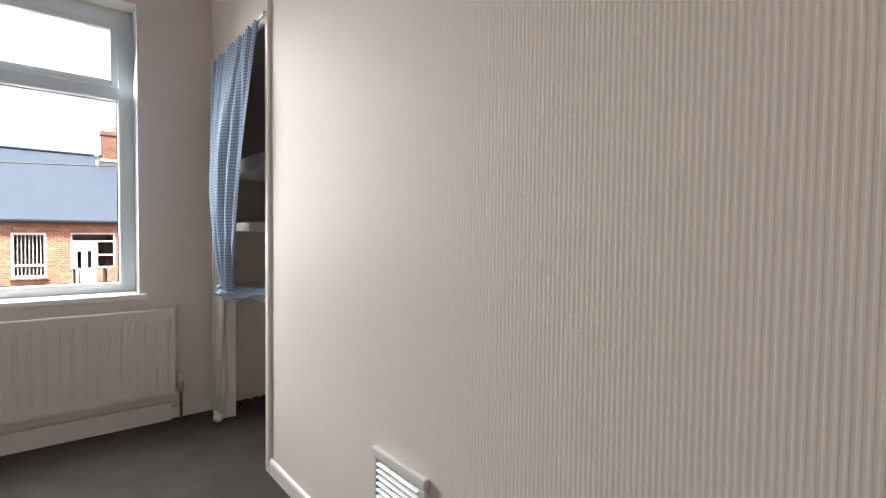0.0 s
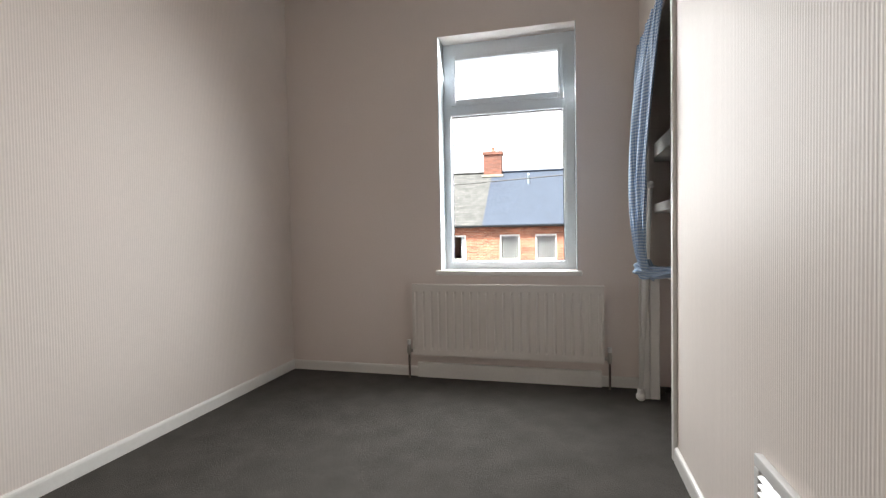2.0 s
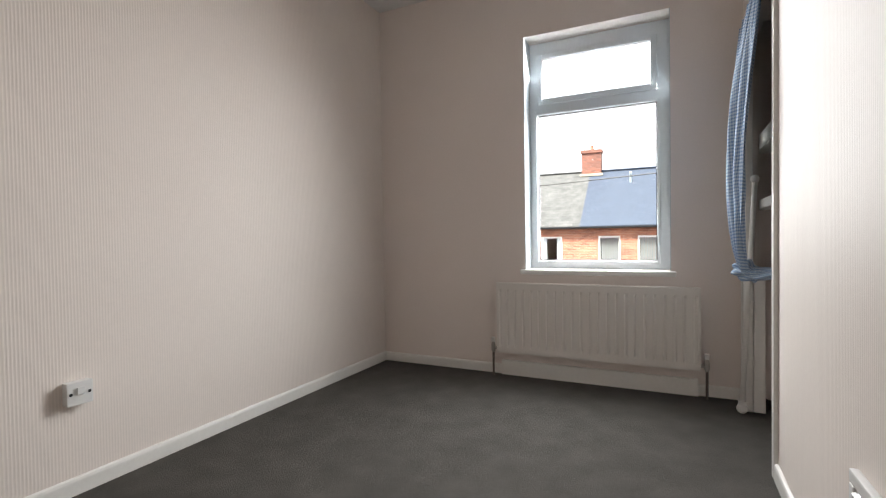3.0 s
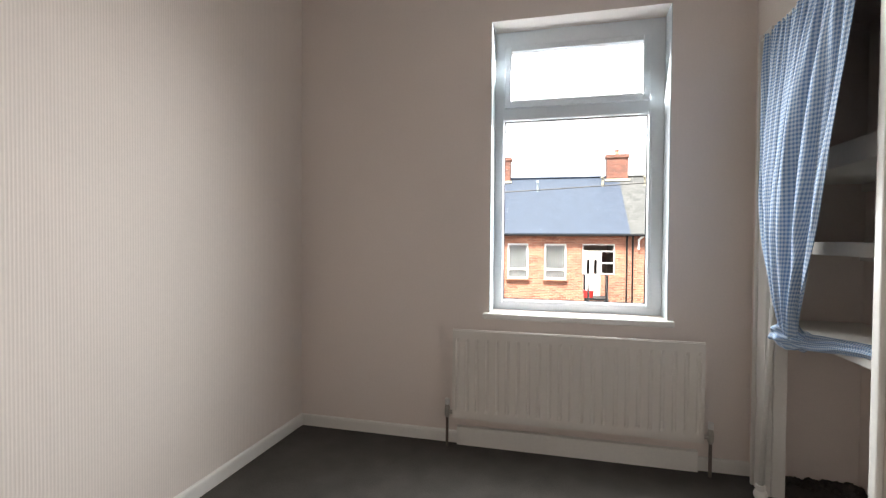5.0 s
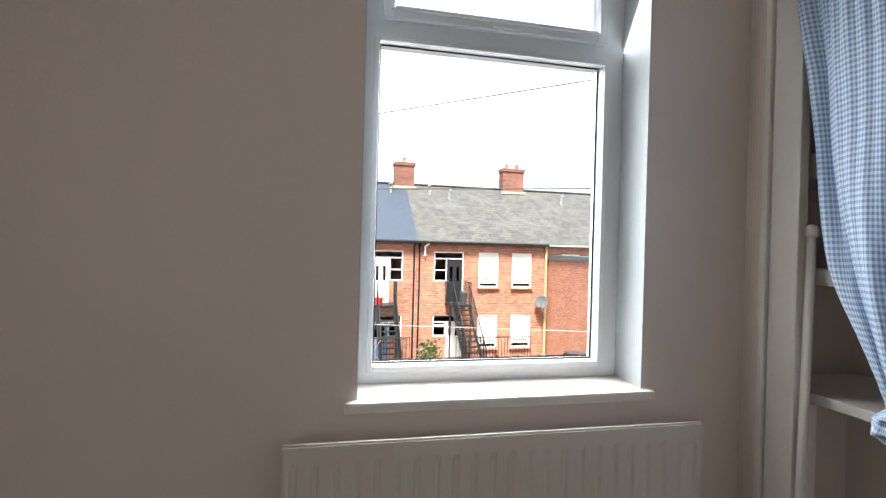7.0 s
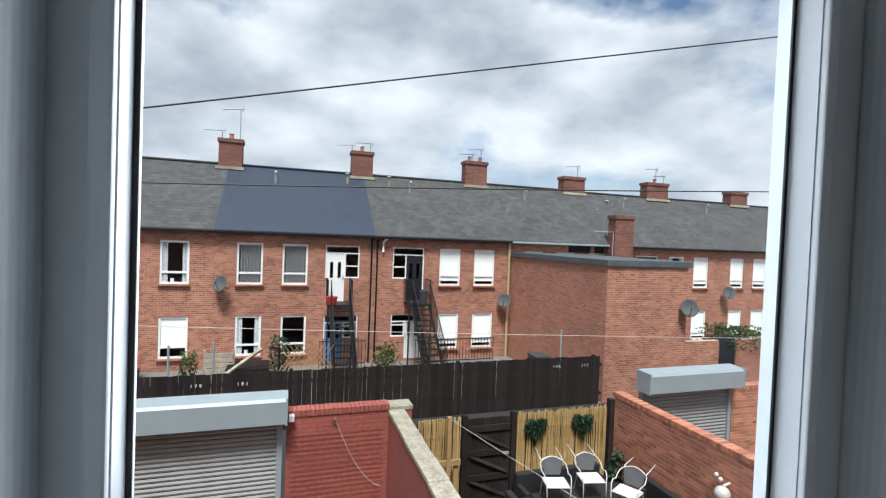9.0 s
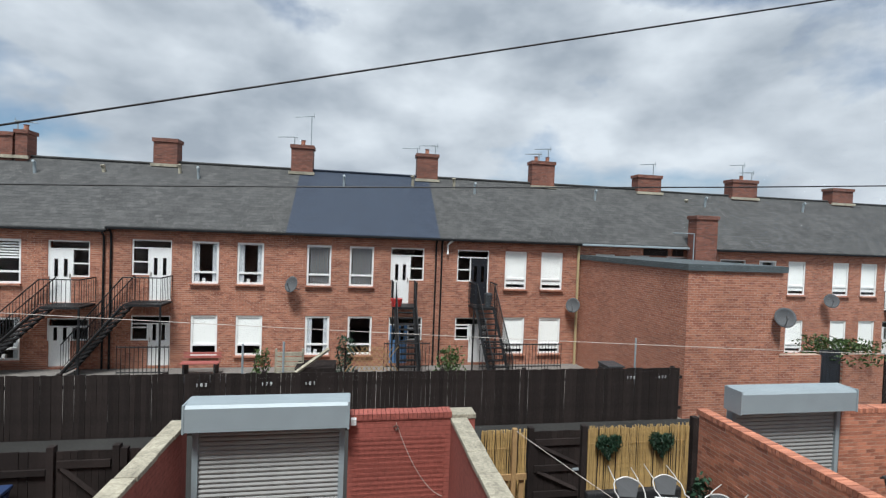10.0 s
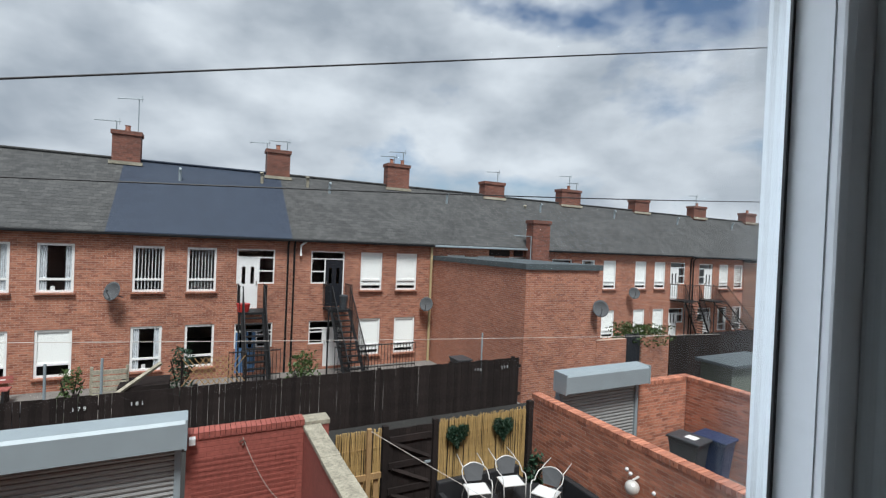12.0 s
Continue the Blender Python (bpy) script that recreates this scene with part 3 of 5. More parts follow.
def loose_pole():
    p = thing("curtain_pole", "white curtain pole with ball end leaning in the alcove", "curtain pole")
    a, b = Vector((0.812, -0.237, FZ + 0.055)), Vector((0.872, -0.205, 1.215))
    part("pole", tube([a, b], 0.0125, 14), M_GLOSS, p, "", True)
    part("collar", tube([a - Vector((0, 0, 0.012)), a + Vector((0, 0, 0.012))], 0.019, 14), M_GLOSS, p)
    part("finial", ball((b.x, b.y, 1.232), 0.021), M_GLOSS, p, "white ball finial", True)
    part("finial", ball((a.x, a.y, FZ + 0.027), 0.027), M_GLOSS, p, "white ball finial", True)


loose_pole()


def alcove_rubble():
    """Crumbled dark plaster and dust along the foot of the alcove walls."""
    r = tagged(new("plaster_rubble"), "dark crumbled plaster and dust along the alcove floor", "rubble", "", "stuff")
    rnd, bm = random.Random(21), bmesh.new()
    for k in range(240):
        if k % 3:
            c = Vector((rnd.uniform(XR + 0.08, XR + 0.43), -0.004 - abs(rnd.gauss(0, 0.035)), FZ))
        else:
            c = Vector((XR + 0.436 - abs(rnd.gauss(0, 0.03)), rnd.uniform(-0.9, -0.02), FZ))
        q = rnd.uniform(0.006, 0.020)
        g = bmesh.ops.create_icosphere(bm, subdivisions=1, radius=q)["verts"]
        for vt in g:
            vt.co = c + Vector((vt.co.x * rnd.uniform(0.7, 1.3), vt.co.y * rnd.uniform(0.7, 1.3), q * 0.5 + vt.co.z * rnd.uniform(0.5, 1.0)))
    part("crumbs", bm, material("dark_plaster_dust", (0.05, 0.042, 0.036), 0.95, vary=0.4, scale=40), r)


alcove_rubble()


indoors = set(scene.objects)

# ---- outside: ground, lane, terrace opposite ----
GZ = -3.9
FY = 19.4          # face of the terrace
structure("ground", boxes_mesh("", [(-400, 400, 0.23, 900, GZ - 0.3, GZ)]), M_CONCRETE, "worn grey concrete yards and ground", "ground")
structure("road", boxes_mesh("", [(-60, 80, 8.24, 12.97, GZ, GZ + 0.012)]), M_ASPHALT, "patched dark asphalt back lane", "road")
structure("own_house_wall", holed(-14, 16, GZ, 3.3, 0.206, 0.226, [(-0.46, 0.54, 0.66, 2.34)]), M_BRICK, "red brick back wall of the viewer's house", "wall")


def sash_window(parent, x0, x1, z0, z1, y, style):
    w = new("window")
    w.parent = parent
    e, t = 0.075, 0.05
    zt = z0 + (z1 - z0) * 0.27
    part("frame", boxes_mesh("", [(x0, x0 + e, y, y + t, z0, z1), (x1 - e, x1, y, y + t, z0, z1), (x0 + e, x1 - e, y, y + t, z0, z0 + e),
                                  (x0 + e, x1 - e, y, y + t, z1 - e, z1), (x0 + e, x1 - e, y, y + t, zt - e / 2, zt + e / 2)]), M_WHITEOUT, w)
    box("pane", (x0 + e, x1 - e, y + 0.02, y + 0.028, z0 + e, z1 - e), M_FARGLASS, w).visible_shadow = False
    box("sill", (x0 - 0.05, x1 + 0.05, y - 0.14, y + 0.01, z0 - 0.06, z0 - 0.001), M_CONCRETE if style == "stone" else M_BRICK, w)
    yb = y + 0.04
    if style in ("blind", "halfblind"):
        box("blind", (x0 + 0.03, x1 - 0.03, yb, yb + 0.01, zt if style == "halfblind" else z0 + 0.2, z1), M_BLIND, w, "pale roller blind")
    elif style == "vertical":
        n = 9
        for i in range(n):
            xx = x0 + 0.06 + (x1 - x0 - 0.12) * i / (n - 1)
            box("blind_slat", (xx - 0.008, xx + 0.018, yb, yb + 0.03, z0 + 0.1, z1), M_NET, w)
    elif style == "curtain":
        for a, b in ((x0 + 0.02, x0 + 0.26), (x1 - 0.24, x1 - 0.02)):
            part("curtain", ripple(a, b, yb, z0, z1), M_NET, w, "grey drawn-back curtain")
        box("ornament", (x0 + 0.35, x0 + 0.47, yb, yb + 0.1, z0 + 0.06, z0 + 0.2), M_CUSHION, w)
    elif style == "slats":
        for i in range(7):
            zz = z1 - 0.1 - i * 0.1
            box("blind_slat", (x0 + 0.05, x1 - 0.05, yb, yb + 0.02, zz, zz + 0.06), M_BLIND, w)
    return w


def ripple(a, b, y, z0, z1):
    bm = bmesh.new()
    n = 14
    for_back = []
    for off in (0, 0.012):
        r = [[bm.verts.new((a + (b - a) * i / n, y + off + 0.02 * math.sin(i * 1.8), z)) for i in range(n + 1)] for z in (z0, z1)]
        for i in range(n):
            bm.faces.new((r[0][i], r[0][i + 1], r[1][i + 1], r[1][i]))
        for_back.append(r)
    return bm


def door_set(parent, x0, x1, zb, zt, y, leaf_left, leaf_mat, lights=2):
    """A door leaf with a top light over it and a small side light."""
    d = new("door")
    d.parent = parent
    e, t = 0.05, 0.06
    lw = 0.82
    a, b = (x0 + e, x0 + e + lw - 0.1) if leaf_left else (x1 - e - lw + 0.1, x1 - e)
    sa, sb = (b + e, x1 - e) if leaf_left else (x0 + e, a - e)
    zl = zt - 0.34
    bars = [(x0, x0 + e, y, y + t, zb if leaf_left else zb + 0.95, zt), (x1 - e, x1, y, y + t, zb + 0.95 if leaf_left else zb, zt), (x0 + e, x1 - e, y, y + t, zt - e, zt), (x0 + e, x1 - e, y, y + t, zl, zl + e)]
    m = (b, b + e) if leaf_left else (a - e, a)
    bars.append((*m, y, y + t, zb, zl))
    bars += [(sa, sb, y, y + t, zb + 0.95, zb + 1.0), (sa, sb, y, y + t, zb + 1.42, zb + 1.47)]
    part("frame", boxes_mesh("", bars), M_WHITEOUT, d)
    box("pane", (sa, sb, y + 0.02, y + 0.028, zb + 1.0, zl), M_FARGLASS, d)
    box("pane", (x0 + e, x1 - e, y + 0.02, y + 0.028, zl + e, zt - e), M_FARGLASS, d)
    holes = []
    if lights:
        holes = [(a + 0.14, a + 0.27, zb + 0.95, zb + 1.6), (b - 0.27, b - 0.14, zb + 0.95, zb + 1.6)]
    lf = part("leaf", holed(a, b, zb, zl, y + 0.01, y + 0.05, holes), leaf_mat, d)
    for h in holes:
        box("pane", (h[0], h[1], y + 0.025, y + 0.032, h[2], h[3]), M_FARGLASS, lf)
    if not lights:
        for k in range(3):
            for xx in (a + 0.08, (a + b) / 2 + 0.03):
                box("door_panel", (xx, xx + (b - a) / 2 - 0.11, y + 0.0, y + 0.01, zb + 0.12 + 0.6 * k, zb + 0.58 + 0.6 * k), leaf_mat, lf)
    box("handle", ((b - 0.07) if leaf_left else a + 0.04, (b - 0.04) if leaf_left else a + 0.07, y - 0.03, y + 0.01, zb + 0.9, zb + 1.06), M_CHROME, lf)
    return (x0, x1, zb + 0.95, zt), (m[0] - (b - a) if leaf_left else a, (m[0] if leaf_left else b + e), zb, zb + 0.95)


def chimney(x0, x1, zt, pots, y=23.3, z0=4.1, depth=0.62):
    c = thing("chimney_stack", "red brick chimney stack on the slate ridge", "chimney", "chimneys of the terrace")
    box("stack", (x0, x1, y - depth / 2, y + depth / 2, z0 - 0.6, zt - 0.16), M_STACK, c)
    box("corbel", (x0 - 0.05, x1 + 0.05, y - depth / 2 - 0.05, y + depth / 2 + 0.05, zt - 0.16, zt), M_STACK, c, "projecting brick courses")
    part("flashing", boxes_mesh("", [(x0 - 0.09, x1 + 0.09, y - depth / 2 - 0.1, y - depth / 2 - 0.012, z0 + 0.02, z0 + 0.15)]), M_COPING, c, "pale mortar flashing")
    for k in range(pots):
        xx = x0 + (x1 - x0) * (k + 0.5) / max(pots, 1)
        part("pot", tube([(xx, y, zt), (xx, y, zt + 0.05), (xx, y, zt + 0.22), (xx, y, zt + 0.26)], [0.13, 0.10, 0.09, 0.12], 10), M_BRICK, c, "clay chimney pot")
    return c


def aerial(x, z, h, y=23.3, s=1):
    a = thing("tv_aerial", "thin grey rooftop television aerial", "aerial", "rooftop aerials")
    part("mast", tube([(x, y, z), (x, y, z + h)], 0.024, 6), M_STEEL, a)
    part("boom", tube([(x - s * 0.75, y, z + h * 0.93), (x + s * 0.15, y, z + h)], 0.020, 6), M_STEEL, a)
    for k in range(6):
        xx = x - s * (0.7 - 0.13 * k)
        zz = z + h * 0.935 + 0.012 * k
        part("element", tube([(xx, y - 0.16, zz - 0.03), (xx, y + 0.16, zz + 0.03)], 0.014, 5), M_STEEL, a)
    part("reflector", tube([(x + s * 0.1, y, z + h - 0.13), (x + s * 0.1, y, z + h + 0.13)], 0.012, 5), M_STEEL, a)


def dish(x, y, z, r=0.32, turn=-35):
    d = thing("satellite_dish", "dull grey satellite dish on the brick wall", "satellite dish", "satellite dishes")
    bm = bmesh.new()
    rings = []
    for k in range(6):
        q = k / 5
        rings.append([bm.verts.new((r * q * math.cos(a), -0.02 - 0.09 * q * q, r * 1.08 * q * math.sin(a))) for a in [2 * math.pi * j / 20 for j in range(20)]] if k else [bm.verts.new((0, -0.02, 0))])
    for j in range(20):
        bm.faces.new((rings[0][0], rings[1][j], rings[1][(j + 1) % 20]))
        for a, b in zip(rings[1:], rings[2:]):
            bm.faces.new((a[j], b[j], b[(j + 1) % 20], a[(j + 1) % 20]))
    o = part("reflector", bm, M_GREYMESH, d, "", True)
    o.modifiers.new("thick", "SOLIDIFY").thickness = 0.012
    part("feed_arm", tube([(0, -0.03, -r), (0, -0.33, -0.05)], 0.012, 6), M_GREYMESH, d)
    box("receiver", (-0.03, 0.03, -0.38, -0.30, -0.08, 0.0), M_GREYMESH, d)
    part("bracket", tube([(0, 0, 0), (0.05, 0.16, -0.1), (0.12, 0.30, -0.12)], 0.018, 6), M_GREYMESH, d)
    d.matrix_basis = pose(x, y - 0.30, z, -18, 0, turn)


def house(x0, x1, door_left, roof_mat, dz, styles, leaf, low_leaf, label):
    h = thing("terraced_house", label, "house", "terraced houses opposite")
    zt, zu, zl = 0.95 + dz, -0.66 + dz, -1.88 + dz
    w = x1 - x0
    if door_left:
        d0, d1 = x0 + 0.80, x0 + 2.17
        wins = [(x0 + 2.88, x0 + 3.84), (x0 + 4.50, x0 + 5.48)]
    else:
        d0, d1 = x1 - 1.97, x1 - 0.60
        wins = [(x0 + 0.79, x0 + 1.73), (x0 + 2.45, x0 + 3.41)]
    y = FY + 0.03
    holes, zf = [], -1.33 + dz
    for a, b in wins:
        holes += [(a, b, zu, zt), (a, b, zl - 1.56, zl)]
    up = door_set(h, d0, d1, zf, zt, y, not door_left, leaf)
    low = door_set(h, d0, d1, GZ + 0.1, zl - 0.02, y, not door_left, low_leaf)
    holes += [up[0], up[1], low[0], low[1]]
    ze = 1.40 + dz
    part("wall", holed(x0, x1, GZ, ze, FY, FY + 0.28, holes), M_BRICK, h)
    part("back_wall", boxes_mesh("", [(x0, x1, 27.2, 27.5, GZ, ze), (x0, x0 + 0.1, FY + 0.28, 27.2, GZ, ze), (x1 - 0.1, x1, FY + 0.28, 27.2, GZ, ze), (x0 + 0.1, x1 - 0.1, FY + 0.28, 27.2, -1.7 + dz, -1.4 + dz), (x0 + 0.1, x1 - 0.1, FY + 0.28, 27.2, ze - 0.2, ze)]), M_WALL, h)
    for (a, b), s in zip(wins, styles[:2]):
        sash_window(h, a, b, zu, zt, y, s)
    for (a, b), s in zip(wins, styles[2:]):
        sash_window(h, a, b, zl - 1.56, zl, y, s)
    zr = 4.40 + dz
    bm = bmesh.new()
    for a, b in (((FY - 0.22, ze + 0.02), (23.35, zr)), ((23.35, zr), (27.6, ze + 0.02))):
        v = [bm.verts.new(c) for c in ((x0, a[0], a[1]), (x1, a[0], a[1]), (x1, b[0], b[1]), (x0, b[0], b[1]), (x0, a[0], a[1] - 0.1), (x1, a[0], a[1] - 0.1), (x1, b[0], b[1] - 0.1), (x0, b[0], b[1] - 0.1))]
        for f in ((0, 1, 2, 3), (4, 5, 6, 7), (0, 1, 5, 4), (1, 2, 6, 5), (2, 3, 7, 6), (3, 0, 4, 7)):
            bm.faces.new([v[i] for i in f])
    r = part("roof", bm, roof_mat, h)
    box("ridge_tiles", (x0, x1, 23.23, 23.47, zr - 0.03, zr + 0.05), roof_mat, r, "", 0.03)
    box("gutter", (x0, x1, FY - 0.30, FY - 0.19, ze - 0.10, ze - 0.01), M_STEEL if x0 == 9.42 else M_PIPE, h, "pale grey gutter" if x0 == 9.42 else "black gutter", 0.02)
    box("soffit", (x0, x1, FY - 0.19, FY, ze - 0.07, ze - 0.03), M_PIPE, h)
    xp = x0 + 0.12 if door_left else x1 - 0.12
    part("downpipe", tube([(xp, FY - 0.06, GZ), (xp, FY - 0.06, ze - 0.25), (xp, FY - 0.24, ze - 0.08)], 0.04, 8), M_PIPE, h, "black downpipe")
    for a, b in wins + [(d0, d1)]:
        box("lintel", (a - 0.08, b + 0.08, FY - 0.004, FY + 0.05, zt + 0.002, zt + 0.1), M_BRICK, h)
    # soil vents on the slope
    xv = (x0 + x1) / 2 - 1.0
    part("vent_pipe", tube([(xv, 22.3, zr - 1.2), (xv, 22.2, zr - 0.35), (xv, 22.1, zr - 0.32)], 0.06, 8), M_STEEL, r, "grey roof vent")
    return h


OLD = "red brick terraced house with weathered grey slate roof"
W = 6.26
HOUSES = [
    (-27.9, -21.65, True, M_SLATE, -0.15, ("blind", "curtain", "blind", "curtain"), M_WHITEOUT, M_WHITEOUT),
    (-21.65, -15.42, True, M_SLATE, -0.12, ("curtain", "blind", "curtain", "blind"), M_WHITEOUT, M_WHITEOUT),
    (-15.42, -9.19, False, M_SLATE, -0.12, ("slats", "slats", "curtain", "curtain"), M_WHITEOUT, M_WHITEOUT),
    (-9.19, -2.88, True, M_SLATE, 0.0, ("curtain", "curtain", "halfblind", "halfblind"), M_WHITEOUT, M_WHITEOUT),
    (-2.88, 3.19, False, M_NEWSLATE, 0.0, ("vertical", "vertical", "curtain", "none"), M_WHITEOUT, M_BLUEDOOR),
    (3.19, 9.42, True, M_SLATE, 0.0, ("blind", "blind", "blind", "blind"), M_DARKDOOR, M_WHITEOUT),
    (9.42, 15.65, False, M_SLATE, 0.0, ("blind", "none", "none", "none"), M_WHITEOUT, M_WHITEOUT),
    (15.65, 21.9, True, M_SLATE, -0.05, ("curtain", "blind", "curtain", "blind"), M_WHITEOUT, M_WHITEOUT),
    (21.9, 27.75, False, M_SLATE, -0.05, ("blind", "blind", "blind", "blind"), M_WHITEOUT, M_WHITEOUT),
    (27.75, 34.3, True, M_SLATE, -0.1, ("blind", "blind", "curtain", "blind"), M_WHITEOUT, M_WHITEOUT),
    (34.3, 40.5, False, M_SLATE, -0.1, ("blind", "curtain", "blind", "blind"), M_WHITEOUT, M_WHITEOUT),
    (40.5, 46.7, True, M_SLATE, -0.15, ("blind", "curtain", "blind", "blind"), M_WHITEOUT, M_WHITEOUT),
    (46.7, 52.9, False, M_SLATE, -0.15, ("blind", "curtain", "blind", "blind"), M_WHITEOUT, M_WHITEOUT),
]
for a, b, left, roof, dz, st, leaf, low in HOUSES:
    text = OLD if roof is M_SLATE else "red brick terraced house with new dark blue slate roof"
    house(a, b, left, roof, dz, st, leaf, low, text)

for x0, x1, zt, pots in ((-21.9, -20.9, 5.2, 1), (-15.45, -14.6, 5.22, 0), (-14.5, -14.05, 5.35, 1), (-9.15, -8.18, 5.38, 0), (-3.3, -2.32, 5.5, 1), (2.58, 3.6, 5.48, 1),
                         (8.45, 9.65, 5.50, 2), (14.35, 15.7, 5.15, 0), (20.05, 21.6, 5.22, 1), (26.6, 28.0, 5.1, 0), (32.9, 34.3, 5.1, 1), (39.4, 40.8, 5.0, 1), (46, 47.2, 5.0, 1)):
    chimney(x0, x1, zt, pots)
for x, z, hh, s in ((-14.6, 5.2, 0.55, -1), (-2.45, 5.2, 1.75, 1), (-3.2, 5.2, 0.7, 1), (2.6, 4.6, 1.2, 1), (3.5, 5.4, 0.55, 1), (9.4, 5.3, 0.9, 1), (8.9, 5.3, 0.6, 1), (15.4, 4.8, 1.0, 1), (20.9, 5.1, 1.0, 1), (21.5, 5.0, 0.7, 1), (33.5, 5.0, 0.9, 1)):
    aerial(x, z, hh, s=s)
dish(-2.55, FY, -0.62, 0.30)
dish(9.10, FY, -1.30, 0.30)
dish(18.3, FY, -0.9, 0.30)


def iron_stair(x, zf, run, direction, railed=True):
    """Iron stair from a landing before an upper door; direction 'left' runs along the wall, 'out' comes away from it."""
    s = thing("iron_stair", "black iron outside stair with barred railings", "stair", "outside stairs")
    n = 13
    rise = (zf - GZ) / (n + 1)
    go = run / n
    y1, y0 = FY - 0.01, FY - 1.05
    half = 0.46 if direction == "out" else 0.62
    x0, x1 = x - half, x + half
    box("landing", (x0, x1, y0, y1, zf - 0.08, zf), M_BLACKIRON, s)

    def rail(p, q, h=0.95, step=0.13):
        p, q = Vector(p), Vector(q)
        up = Vector((0, 0, h))
        part("handrail", tube([p + up, q + up], 0.022, 6), M_BLACKIRON, s)
        part("bottom_rail", tube([p + Vector((0, 0, 0.08)), q + Vector((0, 0, 0.08))], 0.014, 5), M_BLACKIRON, s)
        k = max(2, int((q - p).length / step))
        for i in range(k + 1):
            c = p.lerp(q, i / k)
            part("baluster", tube([c + Vector((0, 0, 0.08)), c + up], 0.010, 4), M_BLACKIRON, s)
    if direction in ("left", "right"):
        sg = -1 if direction == "left" else 1
        xe, xo = (x0, x1) if sg < 0 else (x1, x0)
        rail((xo, y1, zf), (xo, y0, zf))
        rail((xo, y0, zf), (xe, y0, zf))
        e = (xe + sg * run, GZ + rise)
        for yy in (y0, y1 - 0.1):
            part("stringer", tube([(xe, yy, zf - 0.08), (e[0], yy, e[1] - 0.08)], 0.06, 4), M_BLACKIRON, s)
            rail((xe, yy, zf), (e[0], yy, e[1]))
        for i in range(n):
            xx, zz = xe + sg * go * (i + 0.5), zf - rise * (i + 1)
            box("tread", (xx - go / 2 - 0.015, xx + go / 2 + 0.015, y0, y1 - 0.1, zz - 0.03, zz), M_BLACKIRON, s)
        part("post", tube([(xo, y0, GZ), (xo, y0, zf)], 0.035, 6), M_BLACKIRON, s)
    else:
        rail((x0, y1, zf), (x0, y0, zf))
        rail((x1, y1, zf), (x1, y0, zf))
        for xx in (x0 + 0.1, x1 - 0.1):
            part("stringer", tube([(xx, y0, zf - 0.08), (xx, y0 - run, GZ + rise - 0.08)], 0.06, 4), M_BLACKIRON, s)
            rail((xx, y0, zf), (xx, y0 - run, GZ + rise))
        for i in range(n):
            yy, zz = y0 - go * (i + 1), zf - rise * (i + 1)
            box("tread", (x0 + 0.1, x1 - 0.1, yy, yy + go + 0.03, zz - 0.03, zz), M_BLACKIRON, s)
        for xx in (x0, x1):
            part("post", tube([(xx, y0, GZ), (xx, y0, zf)], 0.035, 6), M_BLACKIRON, s)


iron_stair(-10.2, -1.45, 2.3, "left")
iron_stair(-7.6, -1.33, 1.9, "left")
iron_stair(1.75, -1.33, 2.4, "out")
iron_stair(4.98, -1.33, 2.6, "out")
iron_stair(26.45, -1.38, 1.35, "right")
iron_stair(29.25, -1.43, 3.0, "right")

# annex with a parapet, and the stack behind it
ann = thing("brick_annex", "long red brick outbuilding with dark lead parapet", "outbuilding")
bm = bmesh.new()
foot = [(9.91, 13.0), (13.3, 13.0), (13.3, 19.38), (9.47, 19.38)]
vb, vt = [bm.verts.new((*p, GZ)) for p in foot], [bm.verts.new((*p, 0.70)) for p in foot]
for i in range(4):
    if i in (0, 2):
        bm.faces.new((vb[i], vb[(i + 1) % 4], vt[(i + 1) % 4], vt[i]))
bm.faces.new(vt)
part("front_wall", bm, M_BRICK, ann)
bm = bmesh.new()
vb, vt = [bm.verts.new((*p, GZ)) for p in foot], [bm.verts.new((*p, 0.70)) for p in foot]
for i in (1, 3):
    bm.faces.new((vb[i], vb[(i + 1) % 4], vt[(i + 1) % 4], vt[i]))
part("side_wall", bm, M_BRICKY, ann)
bm = bmesh.new()
out = [(9.84, 12.93), (13.42, 12.93), (13.42, 19.38), (9.40, 19.38)]
vb, vt = [bm.verts.new((*p, 0.702)) for p in out], [bm.verts.new((*p, 0.90)) for p in out]
bm.faces.new(vb[::-1])
bm.faces.new(vt)
for i in range(4):
    bm.faces.new((vb[i], vb[(i + 1) % 4], vt[(i + 1) % 4], vt[i]))
part("parapet", bm, M_LEAD, ann, "weathered dark lead-covered parapet")
chimney(14.6, 15.66, 2.82, 0, 19.0, 0.4, 0.55)
dish(13.2, 13.1, -0.72, 0.30, -30)
far = thing("brick_annex", "plain red brick rear wing with dark gutter", "outbuilding")
box("wall", (33.3, 41.0, 17.2, 19.38, GZ, 1.05), M_BRICK, far)
box("roof_edge", (33.15, 41.1, 17.05, 19.39, 1.052, 1.22), M_PIPE, far, "black gutter and roof edge", 0.02)
dish(22.3, FY, -0.95, 0.32, -30)
for xa, xb in ((12.5, 13.7), (13.95, 14.5)):
    eb = thing("eaves_board", "dark boarding under the white eaves gutter", "boarding")
    box("board", (xa, xb, FY - 0.03, FY - 0.002, 0.97, 1.27), M_FENCE, eb)
lp = thing("washing_bracket", "thin pale metal bracket above the outbuilding roof", "bracket")
part("bar", tube([(12.2, 17.0, 1.95), (13.15, 17.0, 1.95), (13.15, 17.0, 0.90)], 0.022, 6), M_STEEL, lp)
yp = thing("soil_pipe", "cream painted soil pipe up the brick wall", "pipe")
part("pipe", tube([(9.36, FY - 0.08, GZ), (9.36, FY - 0.08, 1.35)], 0.06, 8), M_YPIPE, yp)
